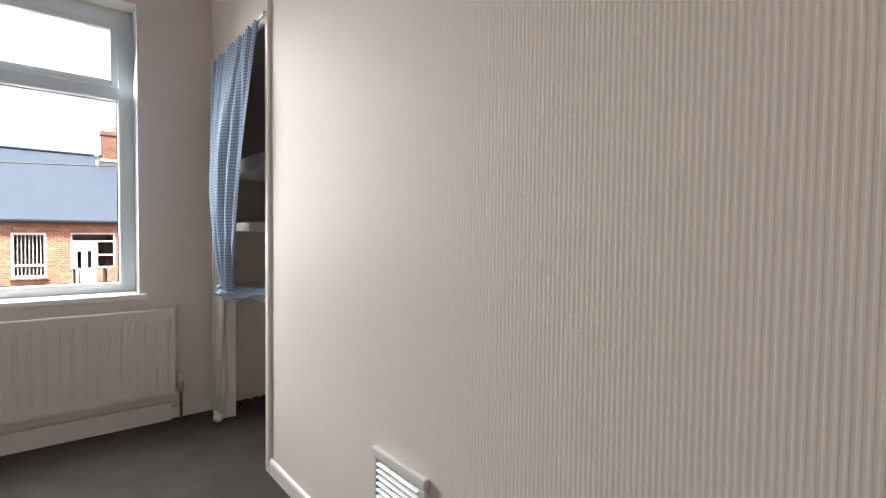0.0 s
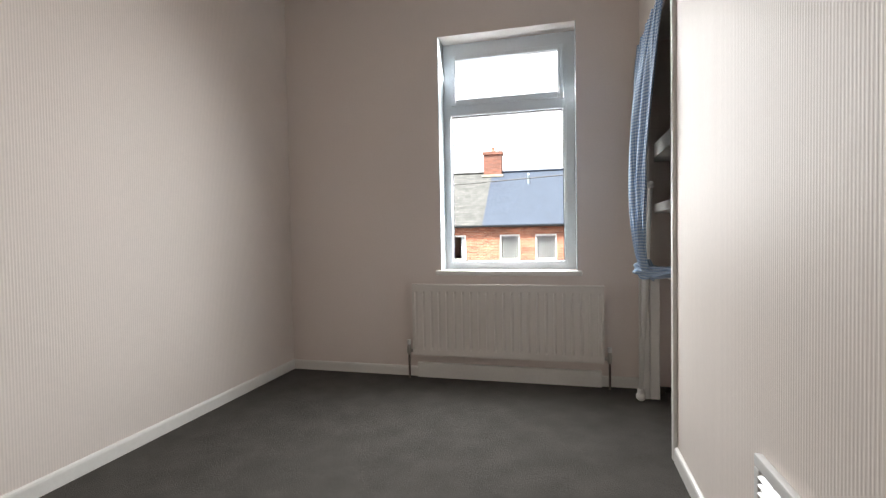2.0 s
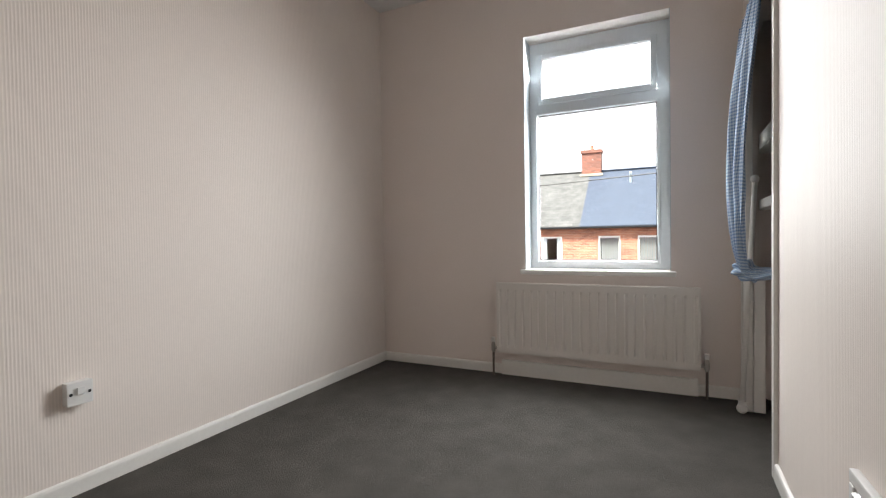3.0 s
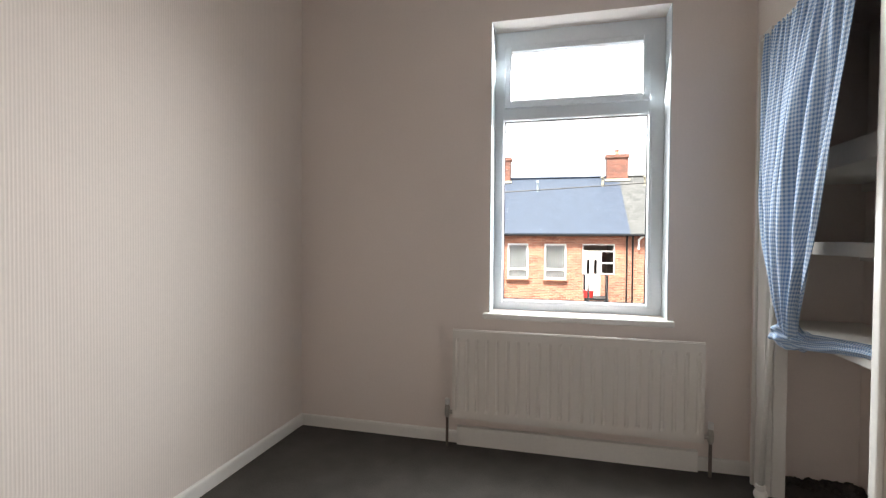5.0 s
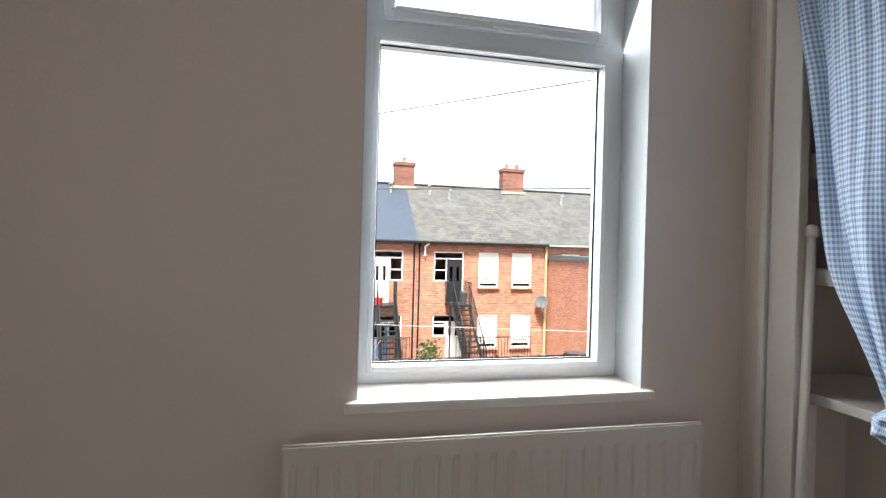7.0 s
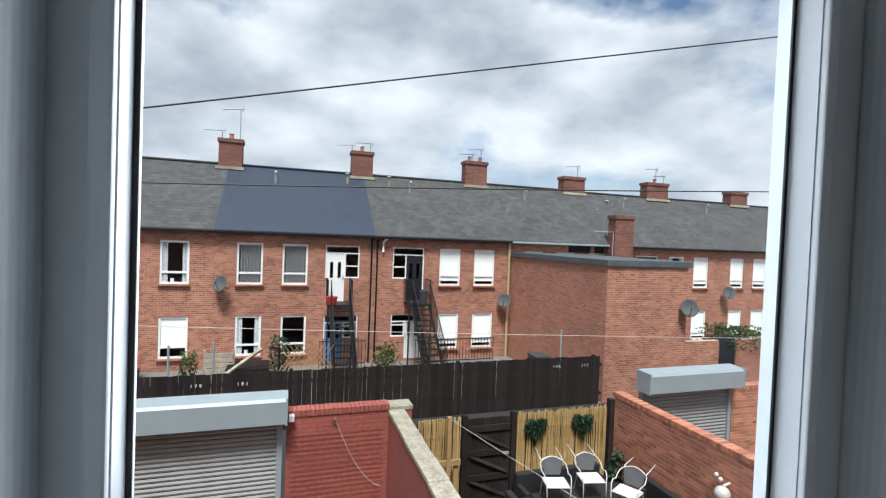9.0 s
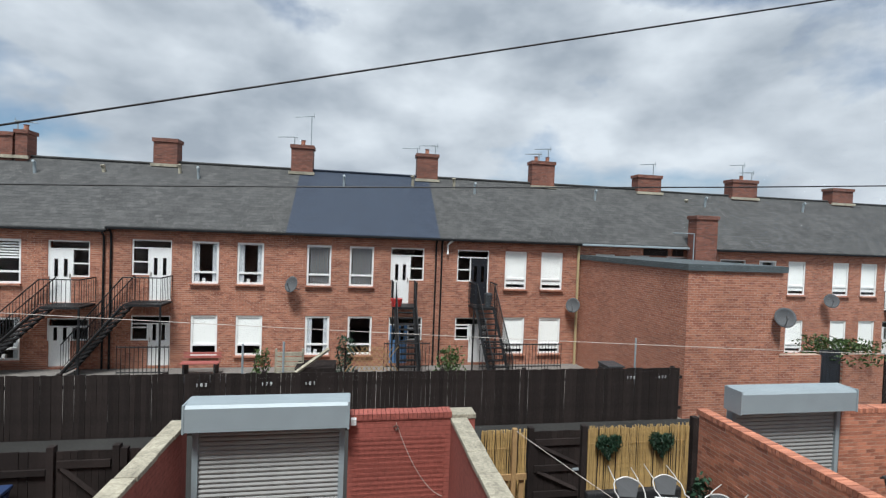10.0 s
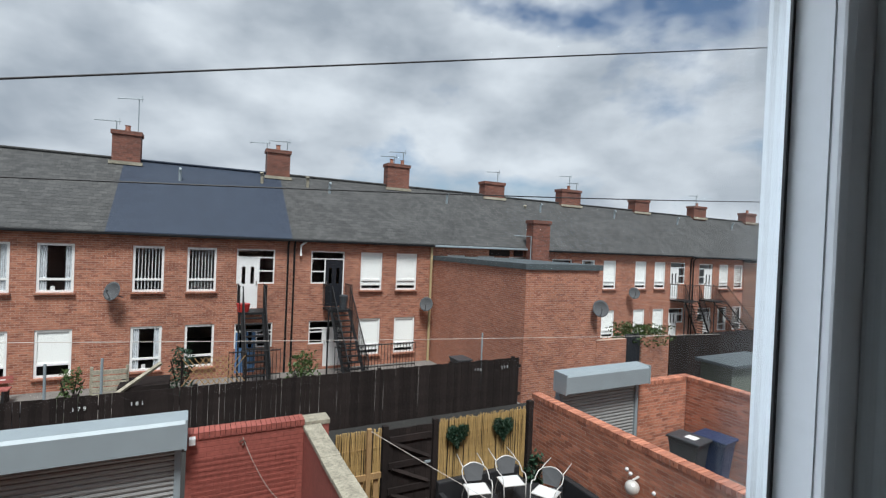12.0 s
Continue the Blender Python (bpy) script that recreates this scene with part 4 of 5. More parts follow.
wp = thing("rain_pipe", "white plastic rain pipe at the eaves", "pipe")
part("pipe", tube([(3.55, FY - 0.1, 0.75), (3.55, FY - 0.1, 1.15), (3.72, FY - 0.2, 1.32)], 0.05, 8), M_WHITEOUT, wp)


# ---- lane fences and near yards ----
def board_fence(name, label, x0, x1, y, z0, z1, bw=0.125, rails="back", gap=0.005):
    f = thing(name, label, "fence")
    n = int((x1 - x0) / bw)
    meshes = []
    for k in range(4):
        bm = boxes_mesh("", [(0, bw - gap, 0, 0.02, 0, z1 - z0 + random.uniform(-0.012, 0.012))])
        meshes.append(finish("board", bm, M_FENCE))
    for i in range(n):
        o = new("board", random.choice(meshes))
        o.parent = f
        o.matrix_basis = pose(x0 + i * bw + random.uniform(-0.004, 0.004), y + random.uniform(0, 0.008), z0 + random.uniform(-0.01, 0.01), 0, random.uniform(-0.3, 0.3), 0)
    yr = y - 0.05 if rails == "front" else y + 0.032
    for z in (z0 + 0.3, z1 - 0.35):
        box("rail", (x0, x1, yr, yr + 0.045, z, z + 0.09), M_FENCE, f)
    k = x0
    while k < x1:
        box("post", (k, k + 0.1, yr + 0.0, yr + 0.1, z0, z1 + 0.03), M_FENCE, f)
        k += 2.4
    return f


board_fence("lane_fence", "tall dark brown close-boarded timber fence beside the lane", -14.5, 9.86, 12.98, GZ, -2.30)
board_fence("lane_fence", "tall dark brown close-boarded timber fence beside the lane", -30, -14.5, 12.98, GZ, -2.30, 0.25)
board_fence("low_fence", "dark brown timber yard fence with front rails", -8.0, -4.62, 8.0, GZ, -2.02, 0.125, "front")
board_fence("low_fence", "dark brown timber yard fence with front rails", -3.6, -2.9, 8.0, GZ, -2.02, 0.125, "front")


def numerals(text, x, y, z, size=0.125):
    c = bpy.data.curves.new("house_number", "FONT")
    c.body, c.size, c.extrude, c.align_x, c.space_character = text, size, 0.004, "CENTER", 1.7
    o = new("house_number", c)
    o.matrix_basis = pose(x, y, z, 90, 0, 0)
    c.materials.append(M_NUMBER)
    return tagged(o, "white house number %s screwed to the fence" % text, "house number", "fence numbers")


for text, x in (("185", -9.05), ("183", -3.95), ("179", -2.35), ("181", -1.25), ("175", 8.1), ("177", 9.15)):
    numerals(text, x, 12.96, -2.62)


def brace_gate(x0, x1, y, z0, z1, label, ledges=3):
    g = thing("yard_gate", label, "gate")
    n = 8
    bw = (x1 - x0) / n
    for i in range(n):
        box("board", (x0 + i * bw + 0.002, x0 + (i + 1) * bw - 0.002, y, y + 0.02, z0 + 0.06, z1 - random.uniform(0, 0.01)), M_FENCE, g)
    zs = [z0 + 0.3 + (z1 - z0 - 0.5) * k / (ledges - 1) for k in range(ledges)]
    for z in zs:
        box("ledge", (x0 + 0.02, x1 - 0.02, y - 0.035, y - 0.001, z - 0.06, z + 0.06), M_FENCE, g, "", 0.006)
    for a, b in zip(zs, zs[1:]):
        p, q = x0 + 0.08, x1 - 0.08
        part("brace", tube([(p, y - 0.018, b - 0.06), (q, y - 0.018, a + 0.06)], 0.045, 4), M_FENCE, g)
    for x in (x0 - 0.11, x1 + 0.01):
        box("gate_post", (x, x + 0.1, y - 0.05, y + 0.06, z0, z1 + 0.08), M_FENCE, g, "", 0.008)
    box("latch", (x1 - 0.16, x1 - 0.04, y - 0.06, y - 0.036, z0 + 1.2, z0 + 1.24), M_STEEL, g)


brace_gate(-4.5, -3.72, 8.0, GZ, -2.02, "dark brown ledged timber yard gate with brace", 3)
brace_gate(3.1, 4.0, 7.98, GZ, -1.98, "dark brown ledged and braced timber gate between reed panels", 4)


def reed_panel(x0, x1, y, z0, z1, label):
    r = thing("reed_screen", label, "screen")
    ms = []
    for k in range(6):
        hh = z1 - z0 + random.uniform(-0.07, 0.03)
        b = random.uniform(-0.02, 0.02)
        ms.append(finish("reed", tube([(0, 0, 0), (b, 0.004, hh * 0.5), (b * 0.3, 0, hh)], 0.010, 5), M_REED))
    x = x0
    while x < x1:
        o = new("reed", random.choice(ms))
        o.parent = r
        o.matrix_basis = pose(x, y + random.uniform(-0.012, 0.012), z0, 0, random.uniform(-0.8, 0.8), random.uniform(0, 360))
        x += 0.0135
    box("backing", (x0, x1, y + 0.02, y + 0.04, z0, z1 - 0.06), M_FENCE, r)
    for z in (z0 + 0.4, z1 - 0.3):
        part("tie_wire", tube([(x0, y - 0.026, z), (x1, y - 0.026, z)], 0.003, 4), M_TIMBER, r)


reed_panel(2.12, 2.95, 7.95, GZ, -1.94, "yellow split-reed screen on the yard fence")
reed_panel(4.14, 6.18, 7.95, GZ, -1.92, "yellow split-reed screen on the yard fence")
fp = thing("fence_post", "dark timber post at the end of the reed screen", "post")
box("post", (6.24, 6.36, 7.9, 8.02, GZ, -1.80), M_FENCE, fp, "", 0.01)
fp = thing("clothes_post", "bare timber clothes post by the gate", "post")
box("post", (2.62, 2.70, 7.72, 7.80, GZ, -1.82), M_TIMBER, fp, "", 0.01)
pl = thing("timber_pallet", "bare timber frame leaning by the reed screen", "pallet")
for x in (2.25, 2.5, 2.78):
    box("slat", (x, x + 0.09, 7.78, 7.81, GZ, -2.65), M_TIMBER, pl)
box("crossbar", (2.2, 2.9, 7.74, 7.78, -2.72, -2.62), M_TIMBER, pl)


def heart(x, y, z, r=0.25):
    h = thing("heart_wreath", "dark green leafy heart wreath on the reed screen", "wreath", "heart wreaths")
    bm = bmesh.new()
    rnd = random.Random(int(x * 100))
    for k in range(1300):
        t = rnd.uniform(0, 2 * math.pi)
        hx, hz = 16 * math.sin(t) ** 3, 13 * math.cos(t) - 5 * math.cos(2 * t) - 2 * math.cos(3 * t) - math.cos(4 * t)
        c = Vector((hx / 16 * r * (q := rnd.uniform(0.25, 1.05)), rnd.uniform(-0.09, 0.0), hz / 16 * r * q))
        d = Vector((rnd.uniform(-1, 1), rnd.uniform(-1, 0.2), rnd.uniform(-1, 1))).normalized() * 0.035
        s = d.cross(Vector((rnd.random(), rnd.random(), rnd.random()))).normalized() * 0.012
        bm.faces.new([bm.verts.new(c - d), bm.verts.new(c + s), bm.verts.new(c + d), bm.verts.new(c - s)])
    part("leaves", bm, M_HEART, h)
    pts = [(16 * math.sin(t) ** 3 / 16 * r * 0.85, -0.02, (13 * math.cos(t) - 5 * math.cos(2 * t) - 2 * math.cos(3 * t) - math.cos(4 * t)) / 16 * r * 0.85) for t in [2 * math.pi * k / 24 for k in range(25)]]
    part("hoop", tube(pts, 0.02, 6), M_HEART, h)
    h.location = (x, y, z)


heart(4.50, 7.91, -2.24)
heart(5.57, 7.91, -2.24)


def roller_shutter(x0, x1, y, ztop, label):
    s = thing("roller_shutter", label, "roller shutter", "garage roller shutters")
    hb = ztop - 0.41
    bm = bmesh.new()
    prof = [(y - 0.42, hb), (y - 0.42, ztop - 0.05), (y - 0.38, ztop - 0.005), (y - 0.02, ztop + 0.02), (y - 0.02, hb)]
    a, b = [bm.verts.new((x0, *p)) for p in prof], [bm.verts.new((x1, *p)) for p in prof]
    for i in range(5):
        bm.faces.new((a[i], a[(i + 1) % 5], b[(i + 1) % 5], b[i]))
    bm.faces.new(a)
    bm.faces.new(b[::-1])
    hd = part("housing", bm, M_STEEL, s, "grey sheet-metal shutter housing")
    for x in (x0 - 0.02, x1 - 0.01):
        box("end_plate", (x, x + 0.03, y - 0.43, y - 0.01, hb - 0.02, ztop + 0.01), M_STEEL, hd)
    sl = finish("slat", tube([(x0 + 0.14, 0, 0), (x1 - 0.14, 0, 0)], 0.040, 8), M_SHUTTER)
    z = GZ + 0.04
    while z < hb:
        o = new("slat", sl)
        o.parent = s
        o.matrix_basis = pose(0, y - 0.08, z)
        z += 0.076
    for x in (x0 + 0.05, x1 - 0.14):
        box("guide_rail", (x, x + 0.09, y - 0.16, y - 0.01, GZ, hb), M_STEEL, s, "", 0.006)


roller_shutter(-2.60, -0.17, 8.02, -1.24, "grey steel roller shutter in a red yard wall")
roller_shutter(6.98, 9.55, 8.02, -1.24, "grey steel roller shutter in an orange brick yard wall")


# own yard: painted walls with worn copings
def yard_wall(name, b, mat, label):
    return structure(name, boxes_mesh("", [b]), mat, label, "wall")


def coping(run, y0, y1, x0, x1, z, n, mat, hgt=0.07):
    c = thing("wall_coping", "worn lichened concrete coping on the yard wall", "coping", "", "structure")
    for k in range(n):
        f0, f1 = k / n, (k + 1) / n
        j = random.uniform(-0.012, 0.012)
        if run == "y":
            b = (x0 + j, x1 + j, y0 + (y1 - y0) * f0 + 0.004, y0 + (y1 - y0) * f1 - 0.004, z, z + hgt + j * 0.4)
        else:
            b = (x0 + (x1 - x0) * f0 + 0.004, x0 + (x1 - x0) * f1 - 0.004, y0 + j, y1 + j, z, z + hgt + j * 0.4)
        box("coping_stone", b, mat, c, "", 0.012)


yard_wall("yard_wall_1", (-2.98, -2.74, 0.235, 8.22, GZ, -1.76), M_REDPAINTY, "red painted brick yard side wall")
coping("y", 0.235, 8.24, -2.99, -2.72, -1.758, 13, M_COPING)
yard_wall("yard_wall_2", (1.56, 1.80, 0.235, 7.9, GZ, -1.72), M_REDPAINTY, "red painted brick yard side wall")
coping("y", 0.235, 7.88, 1.54, 1.83, -1.718, 12, M_COPING)
yard_wall("yard_wall_3", (-0.16, 1.60, 7.92, 8.15, GZ, -1.66), M_REDPAINT, "red painted brick wall beside the shutter")
yard_wall("yard_wall_4", (1.602, 1.98, 7.90, 8.2, GZ, -1.68), M_REDPAINT, "red painted brick pier at the yard corner")
coping("x", 7.88, 8.22, 1.57, 2.0, -1.678, 1, M_COPING, 0.08)
cc = thing("brick_coping", "red brick-on-edge coping on the painted wall", "coping", "", "structure")
for k in range(23):
    x = -0.15 + k * 0.075
    box("brick", (x + 0.003, x + 0.070, 7.90, 8.16, -1.658, -1.558 + random.uniform(-0.004, 0.004)), M_REDPAINT, cc)
wm = thing("wire_mesh", "rusty wire trellis mesh on the red wall", "trellis", "", "")
wires = []
for k in range(19):
    wires.append((-0.08 + k * 0.085, -0.075 + k * 0.085, 7.895, 7.90, -3.4, -1.95))
for k in range(18):
    wires.append((-0.08, 1.45, 7.89, 7.895, -3.4 + k * 0.085, -3.395 + k * 0.085))
part("wires", boxes_mesh("", wires), M_REDPAINT, wm)
wm["kind"] = "stuff"


# orange brick walls built of single bricks
def brick_wall(name, label, u0, u1, z1, t0, axis, thick=0.215, near=None, z0=GZ):
    """Stretcher courses on both faces with a solid core; bricks inside the near stretch are single parts."""
    w = thing(name, label, "wall", "", "structure")
    core = (u0, u1, t0 + 0.003, t0 + thick - 0.003, z0, z1 - 0.003)
    if axis == "y":
        core = (core[2], core[3], core[0], core[1], core[4], core[5])
    box("mortar_core", core, M_MORTAR, w)
    size = (0.215, thick, 0.065) if axis == "x" else (thick, 0.215, 0.065)
    me = finish("brick", boxes_mesh("", [(0, size[0], 0, size[1], 0, size[2])]), M_SINGLE)
    verts, faces, single = [], [], 0
    c = 0
    z = z1 - 0.065
    while z > z0:
        u = u0 - (0.1125 if c % 2 else 0)
        while u < u1 - 0.02:
            a, b = max(u, u0), min(u + 0.215, u1)
            if b - a > 0.05:
                jt, jz = random.uniform(-0.0015, 0.0015), random.uniform(-0.0015, 0.0015)
                if near and single < 290 and near[0] <= a and b <= near[1] and b - a > 0.21:
                    o = new("brick", me)
                    o.parent = w
                    o.matrix_basis = pose(a, t0 + jt, z + jz) if axis == "x" else pose(t0 + jt, a, z + jz)
                    single += 1
                else:
                    q = (a, b, t0 + jt, t0 + thick + jt, z + jz, z + 0.065 + jz)
                    x0, x1, y0, y1, za, zb = q if axis == "x" else (q[2], q[3], q[0], q[1], q[4], q[5])
                    k = len(verts)
                    verts += [(x0, y0, za), (x1, y0, za), (x1, y1, za), (x0, y1, za), (x0, y0, zb), (x1, y0, zb), (x1, y1, zb), (x0, y1, zb)]
                    faces += [tuple(k + i for i in f) for f in ((0, 3, 2, 1), (4, 5, 6, 7), (0, 1, 5, 4), (1, 2, 6, 5), (2, 3, 7, 6), (3, 0, 4, 7))]
            u += 0.225
        z -= 0.075
        c += 1
    m = bpy.data.meshes.new("brickwork")
    m.from_pydata(verts, [], faces)
    m.materials.append(M_JOINED)
    o = new("brickwork", m)
    o.parent = w
    o["kind"] = "stuff"
    return w


def brick_piece(name, island):
    m = material(name, (0.46, 0.185, 0.11), 0.85, vary=0.22, scale=9, bump=0.5, bump_scale=70)
    n, l = m.node_tree.nodes, m.node_tree.links
    src = n.new("ShaderNodeNewGeometry").outputs["Random Per Island"] if island else n.new("ShaderNodeObjectInfo").outputs["Random"]
    ramp = n.new("ShaderNodeValToRGB")
    ramp.color_ramp.elements[0].color, ramp.color_ramp.elements[1].color = (0.62, 0.58, 0.60, 1), (1.2, 1.2, 1.2, 1)
    l.new(src, ramp.inputs["Fac"])
    mul = n.new("ShaderNodeVectorMath")
    mul.operation = "MULTIPLY"
    l.new(socket_named(m, "Base Color").links[0].from_socket, mul.inputs[0])
    l.new(ramp.outputs["Color"], mul.inputs[1])
    l.new(mul.outputs["Vector"], socket_named(m, "Base Color"))
    return m


M_SINGLE, M_JOINED = brick_piece("single_brick", False), brick_piece("joined_brick", True)
M_MORTAR = material("mortar", (0.50, 0.38, 0.30), 0.95, vary=0.2, bump=0.4)


def soldier_course(axis, u0, u1, t0, t1, z):
    c = thing("brick_coping", "orange brick-on-edge coping on the yard wall", "coping", "", "structure")
    k = 0
    me = finish("brick", boxes_mesh("", [(0, 0.066, t0, t1, 0, 0.1)] if axis == "x" else [(t0, t1, 0, 0.066, 0, 0.1)], 0.004), M_SINGLE)
    u = u0
    while u < u1:
        o = new("brick", me)
        o.parent = c
        o.matrix_basis = pose(u, 0, z + random.uniform(-0.003, 0.003)) if axis == "x" else pose(0, u, z + random.uniform(-0.003, 0.003))
        u += 0.075


brick_wall("yard_wall_5", "orange brick yard wall between two yards", 1.2, 8.2, -1.86, 6.57, "y", 0.215, (4.6, 7.6))
soldier_course("y", 1.2, 8.2, 6.56, 6.795, -1.858)
brick_wall("yard_wall_6", "orange brick yard wall beside the shutter", 9.62, 11.4, -1.85, 7.95, "x", 0.215, (9.62, 11.4))
soldier_course("x", 9.62, 11.6, 7.94, 8.175, -1.848)
brick_wall("yard_wall_7", "orange brick yard wall between two yards", 2.0, 7.94, -1.85, 11.4, "y", 0.215, (5.5, 7.9))
soldier_course("y", 2.0, 7.93, 11.39, 11.625, -1.848)


def wheelie_bin(x, y, turn, mat, label, text="", z=0.0):
    b = thing("wheelie_bin", label, "bin", "wheelie bins")
    bm = bmesh.new()
    lv = [(0.0, 0.22, 0.24), (0.15, 0.23, 0.26), (0.92, 0.28, 0.34), (0.96, 0.30, 0.36), (1.0, 0.30, 0.36)]
    rings = [[bm.verts.new((sx * w, sy * d, z)) for sx, sy in ((-1, -1), (1, -1), (1, 1), (-1, 1))] for z, w, d in lv]
    for a, c in zip(rings, rings[1:]):
        for i in range(4):
            bm.faces.new((a[i], a[(i + 1) % 4], c[(i + 1) % 4], c[i]))
    bm.faces.new(rings[0][::-1])
    bm.faces.new(rings[-1])
    bmesh.ops.bevel(bm, geom=bm.edges[:], offset=0.02, segments=2, affect="EDGES")
    part("body", bm, mat, b)
    box("lid", (-0.32, 0.32, -0.40, 0.38, 1.005, 1.07), mat, b, "", 0.03)
    part("handle", tube([(-0.24, 0.43, 0.98), (0.24, 0.43, 0.98)], 0.018, 8), mat, b)
    for sx in (-1, 1):
        part("wheel", tube([(sx * 0.24, 0.30, 0.10), (sx * 0.29, 0.30, 0.10)], 0.10, 16), M_GASKET, b)
    box("mark", (-0.12, 0.12, -0.20, 0.05, 1.0705, 1.073), M_NUMBER, b, "white painted mark") if text else None
    b.matrix_basis = pose(x, y, GZ + z, 0, 0, turn)


wheelie_bin(10.3, 7.05, 8, M_BINGREY, "dark grey wheelie bin with white painted number", "n")
wheelie_bin(10.98, 6.85, 8, M_BINBLUE, "dark blue wheelie bin against the brick wall")
wheelie_bin(2.25, 6.3, 12, M_BINBLUE, "blue wheelie bin with white mark in the yard", "n")
structure("yard_step", boxes_mesh("", [(-6.4, -4.75, 6.9, 7.93, GZ, GZ + 0.42)], 0.015), M_CONCRETE, "raised concrete step in the yard", "step")
wheelie_bin(-5.25, 7.45, 4, M_BINBLUE, "blue wheelie bin beside the dark timber gate", "", 0.42)


def patio_chair(x, y, turn):
    c = thing("patio_chair", "grey mesh patio chair with pale tubular frame standing on the table", "chair", "patio chairs")
    box("seat", (-0.235, 0.235, -0.25, 0.19, 0.40, 0.425), M_CUSHION, c, "pale seat", 0.010)
    # tapering back with an arched top
    outline = [(-0.17, 0.47), (-0.24, 0.74)] + [(-0.24 + 0.48 * k / 10, 0.74 + 0.075 * math.sin(math.pi * k / 10)) for k in range(1, 10)] + [(0.24, 0.74), (0.17, 0.47)]

    def lean(px, pz):
        return 0.20 + 0.30 * (pz - 0.42) - 0.35 * px * px
    bm = bmesh.new()
    front = [bm.verts.new((px, lean(px, pz), pz)) for px, pz in outline]
    back = [bm.verts.new((px, lean(px, pz) + 0.012, pz)) for px, pz in outline]
    bm.faces.new(front)
    bm.faces.new(back[::-1])
    for k in range(len(outline)):
        q = (k + 1) % len(outline)
        bm.faces.new((front[k], front[q], back[q], back[k]))
    part("backrest", bm, M_GREYMESH, c)
    part("back_tube", tube([(px, lean(px, pz) + 0.004, pz + 0.008) for px, pz in outline[1:-1]], 0.013, 7), M_ALLOY, c, "pale tube", True)
    part("seat_tube", tube([(-0.245, 0.18, 0.415), (-0.245, -0.26, 0.415), (0.245, -0.26, 0.415), (0.245, 0.18, 0.415)], 0.012, 6), M_ALLOY, c)
    for s in (-1, 1):
        arm = [(s * 0.245, lean(0.24, 0.74), 0.745), (s * 0.285, 0.20, 0.71), (s * 0.295, 0.08, 0.63), (s * 0.27, -0.02, 0.60), (s * 0.285, -0.14, 0.62), (s * 0.27, -0.24, 0.56), (s * 0.255, -0.27, 0.30), (s * 0.255, -0.28, 0.0)]
        part("arm", tube(arm, 0.013, 7), M_ALLOY, c, "pale curled tubular arm", True)
        part("leg", tube([(s * 0.20, 0.19, 0.42), (s * 0.235, 0.24, 0.2), (s * 0.235, 0.30, 0.0)], 0.012, 6), M_ALLOY, c)
        part("raised_tube", tube([(s * 0.24, lean(0.24, 0.74), 0.745), (s * 0.25, 0.42, 0.77), (s * 0.24, 0.80, 0.80)], 0.012, 6), M_ALLOY, c, "pale straight tube", True)
    c.matrix_basis = pose(x, y, GZ + 0.741, 0, 0, turn) @ Matrix.Scale(0.82, 4)
    return c


def rattan_table():
    t = thing("rattan_table", "black wicker garden table on the concrete yard", "table")
    box("tabletop", (4.10, 6.00, 5.55, 7.28, GZ + 0.68, GZ + 0.74), M_WICKER, t, "", 0.02)
    for x in (4.18, 5.80):
        for y in (5.65, 7.08):
            box("leg", (x, x + 0.12, y, y + 0.12, GZ, GZ + 0.679), M_WICKER, t, "", 0.01)
    box("apron", (4.18, 5.92, 5.66, 7.2, GZ + 0.52, GZ + 0.678), M_WICKER, t)


def cube_chair(x0, x1, y0, y1, back):
    """A boxy wicker armchair pushed under the table; back: the side that its backrest is on."""
    c = thing("cube_armchair", "black wicker cube armchair pushed to the garden table", "chair", "cube armchairs")
    box("base", (x0, x1, y0, y1, GZ, GZ + 0.36), M_WICKER, c, "", 0.015)
    w = 0.13
    b = {"n": (x0, x1, y1 - w, y1), "w": (x0, x0 + w, y0, y1), "e": (x1 - w, x1, y0, y1)}[back]
    box("backrest", (*b, GZ + 0.361, GZ + 0.90), M_WICKER, c, "", 0.03)
    if back == "n":
        arms = ((x0, x0 + 0.1, y0, y1 - w - 0.002), (x1 - 0.1, x1, y0, y1 - w - 0.002))
    else:
        a, d = (x0 + w + 0.002, x1) if back == "w" else (x0, x1 - w - 0.002)
        arms = ((a, d, y0, y0 + 0.1), (a, d, y1 - 0.1, y1))
    for q in arms:
        box("arm", (*q, GZ + 0.361, GZ + 0.72), M_WICKER, c, "", 0.02)


rattan_table()
cube_chair(4.02, 4.92, 7.30, 7.80, "n")
cube_chair(4.98, 5.88, 7.30, 7.80, "n")
cube_chair(3.55, 4.08, 6.45, 7.22, "w")
cube_chair(3.55, 4.08, 5.62, 6.38, "w")
cube_chair(6.02, 6.50, 6.10, 7.00, "e")
patio_chair(4.40, 6.95, -14)
patio_chair(5.12, 6.95, -12)
patio_chair(5.48, 6.36, -62)


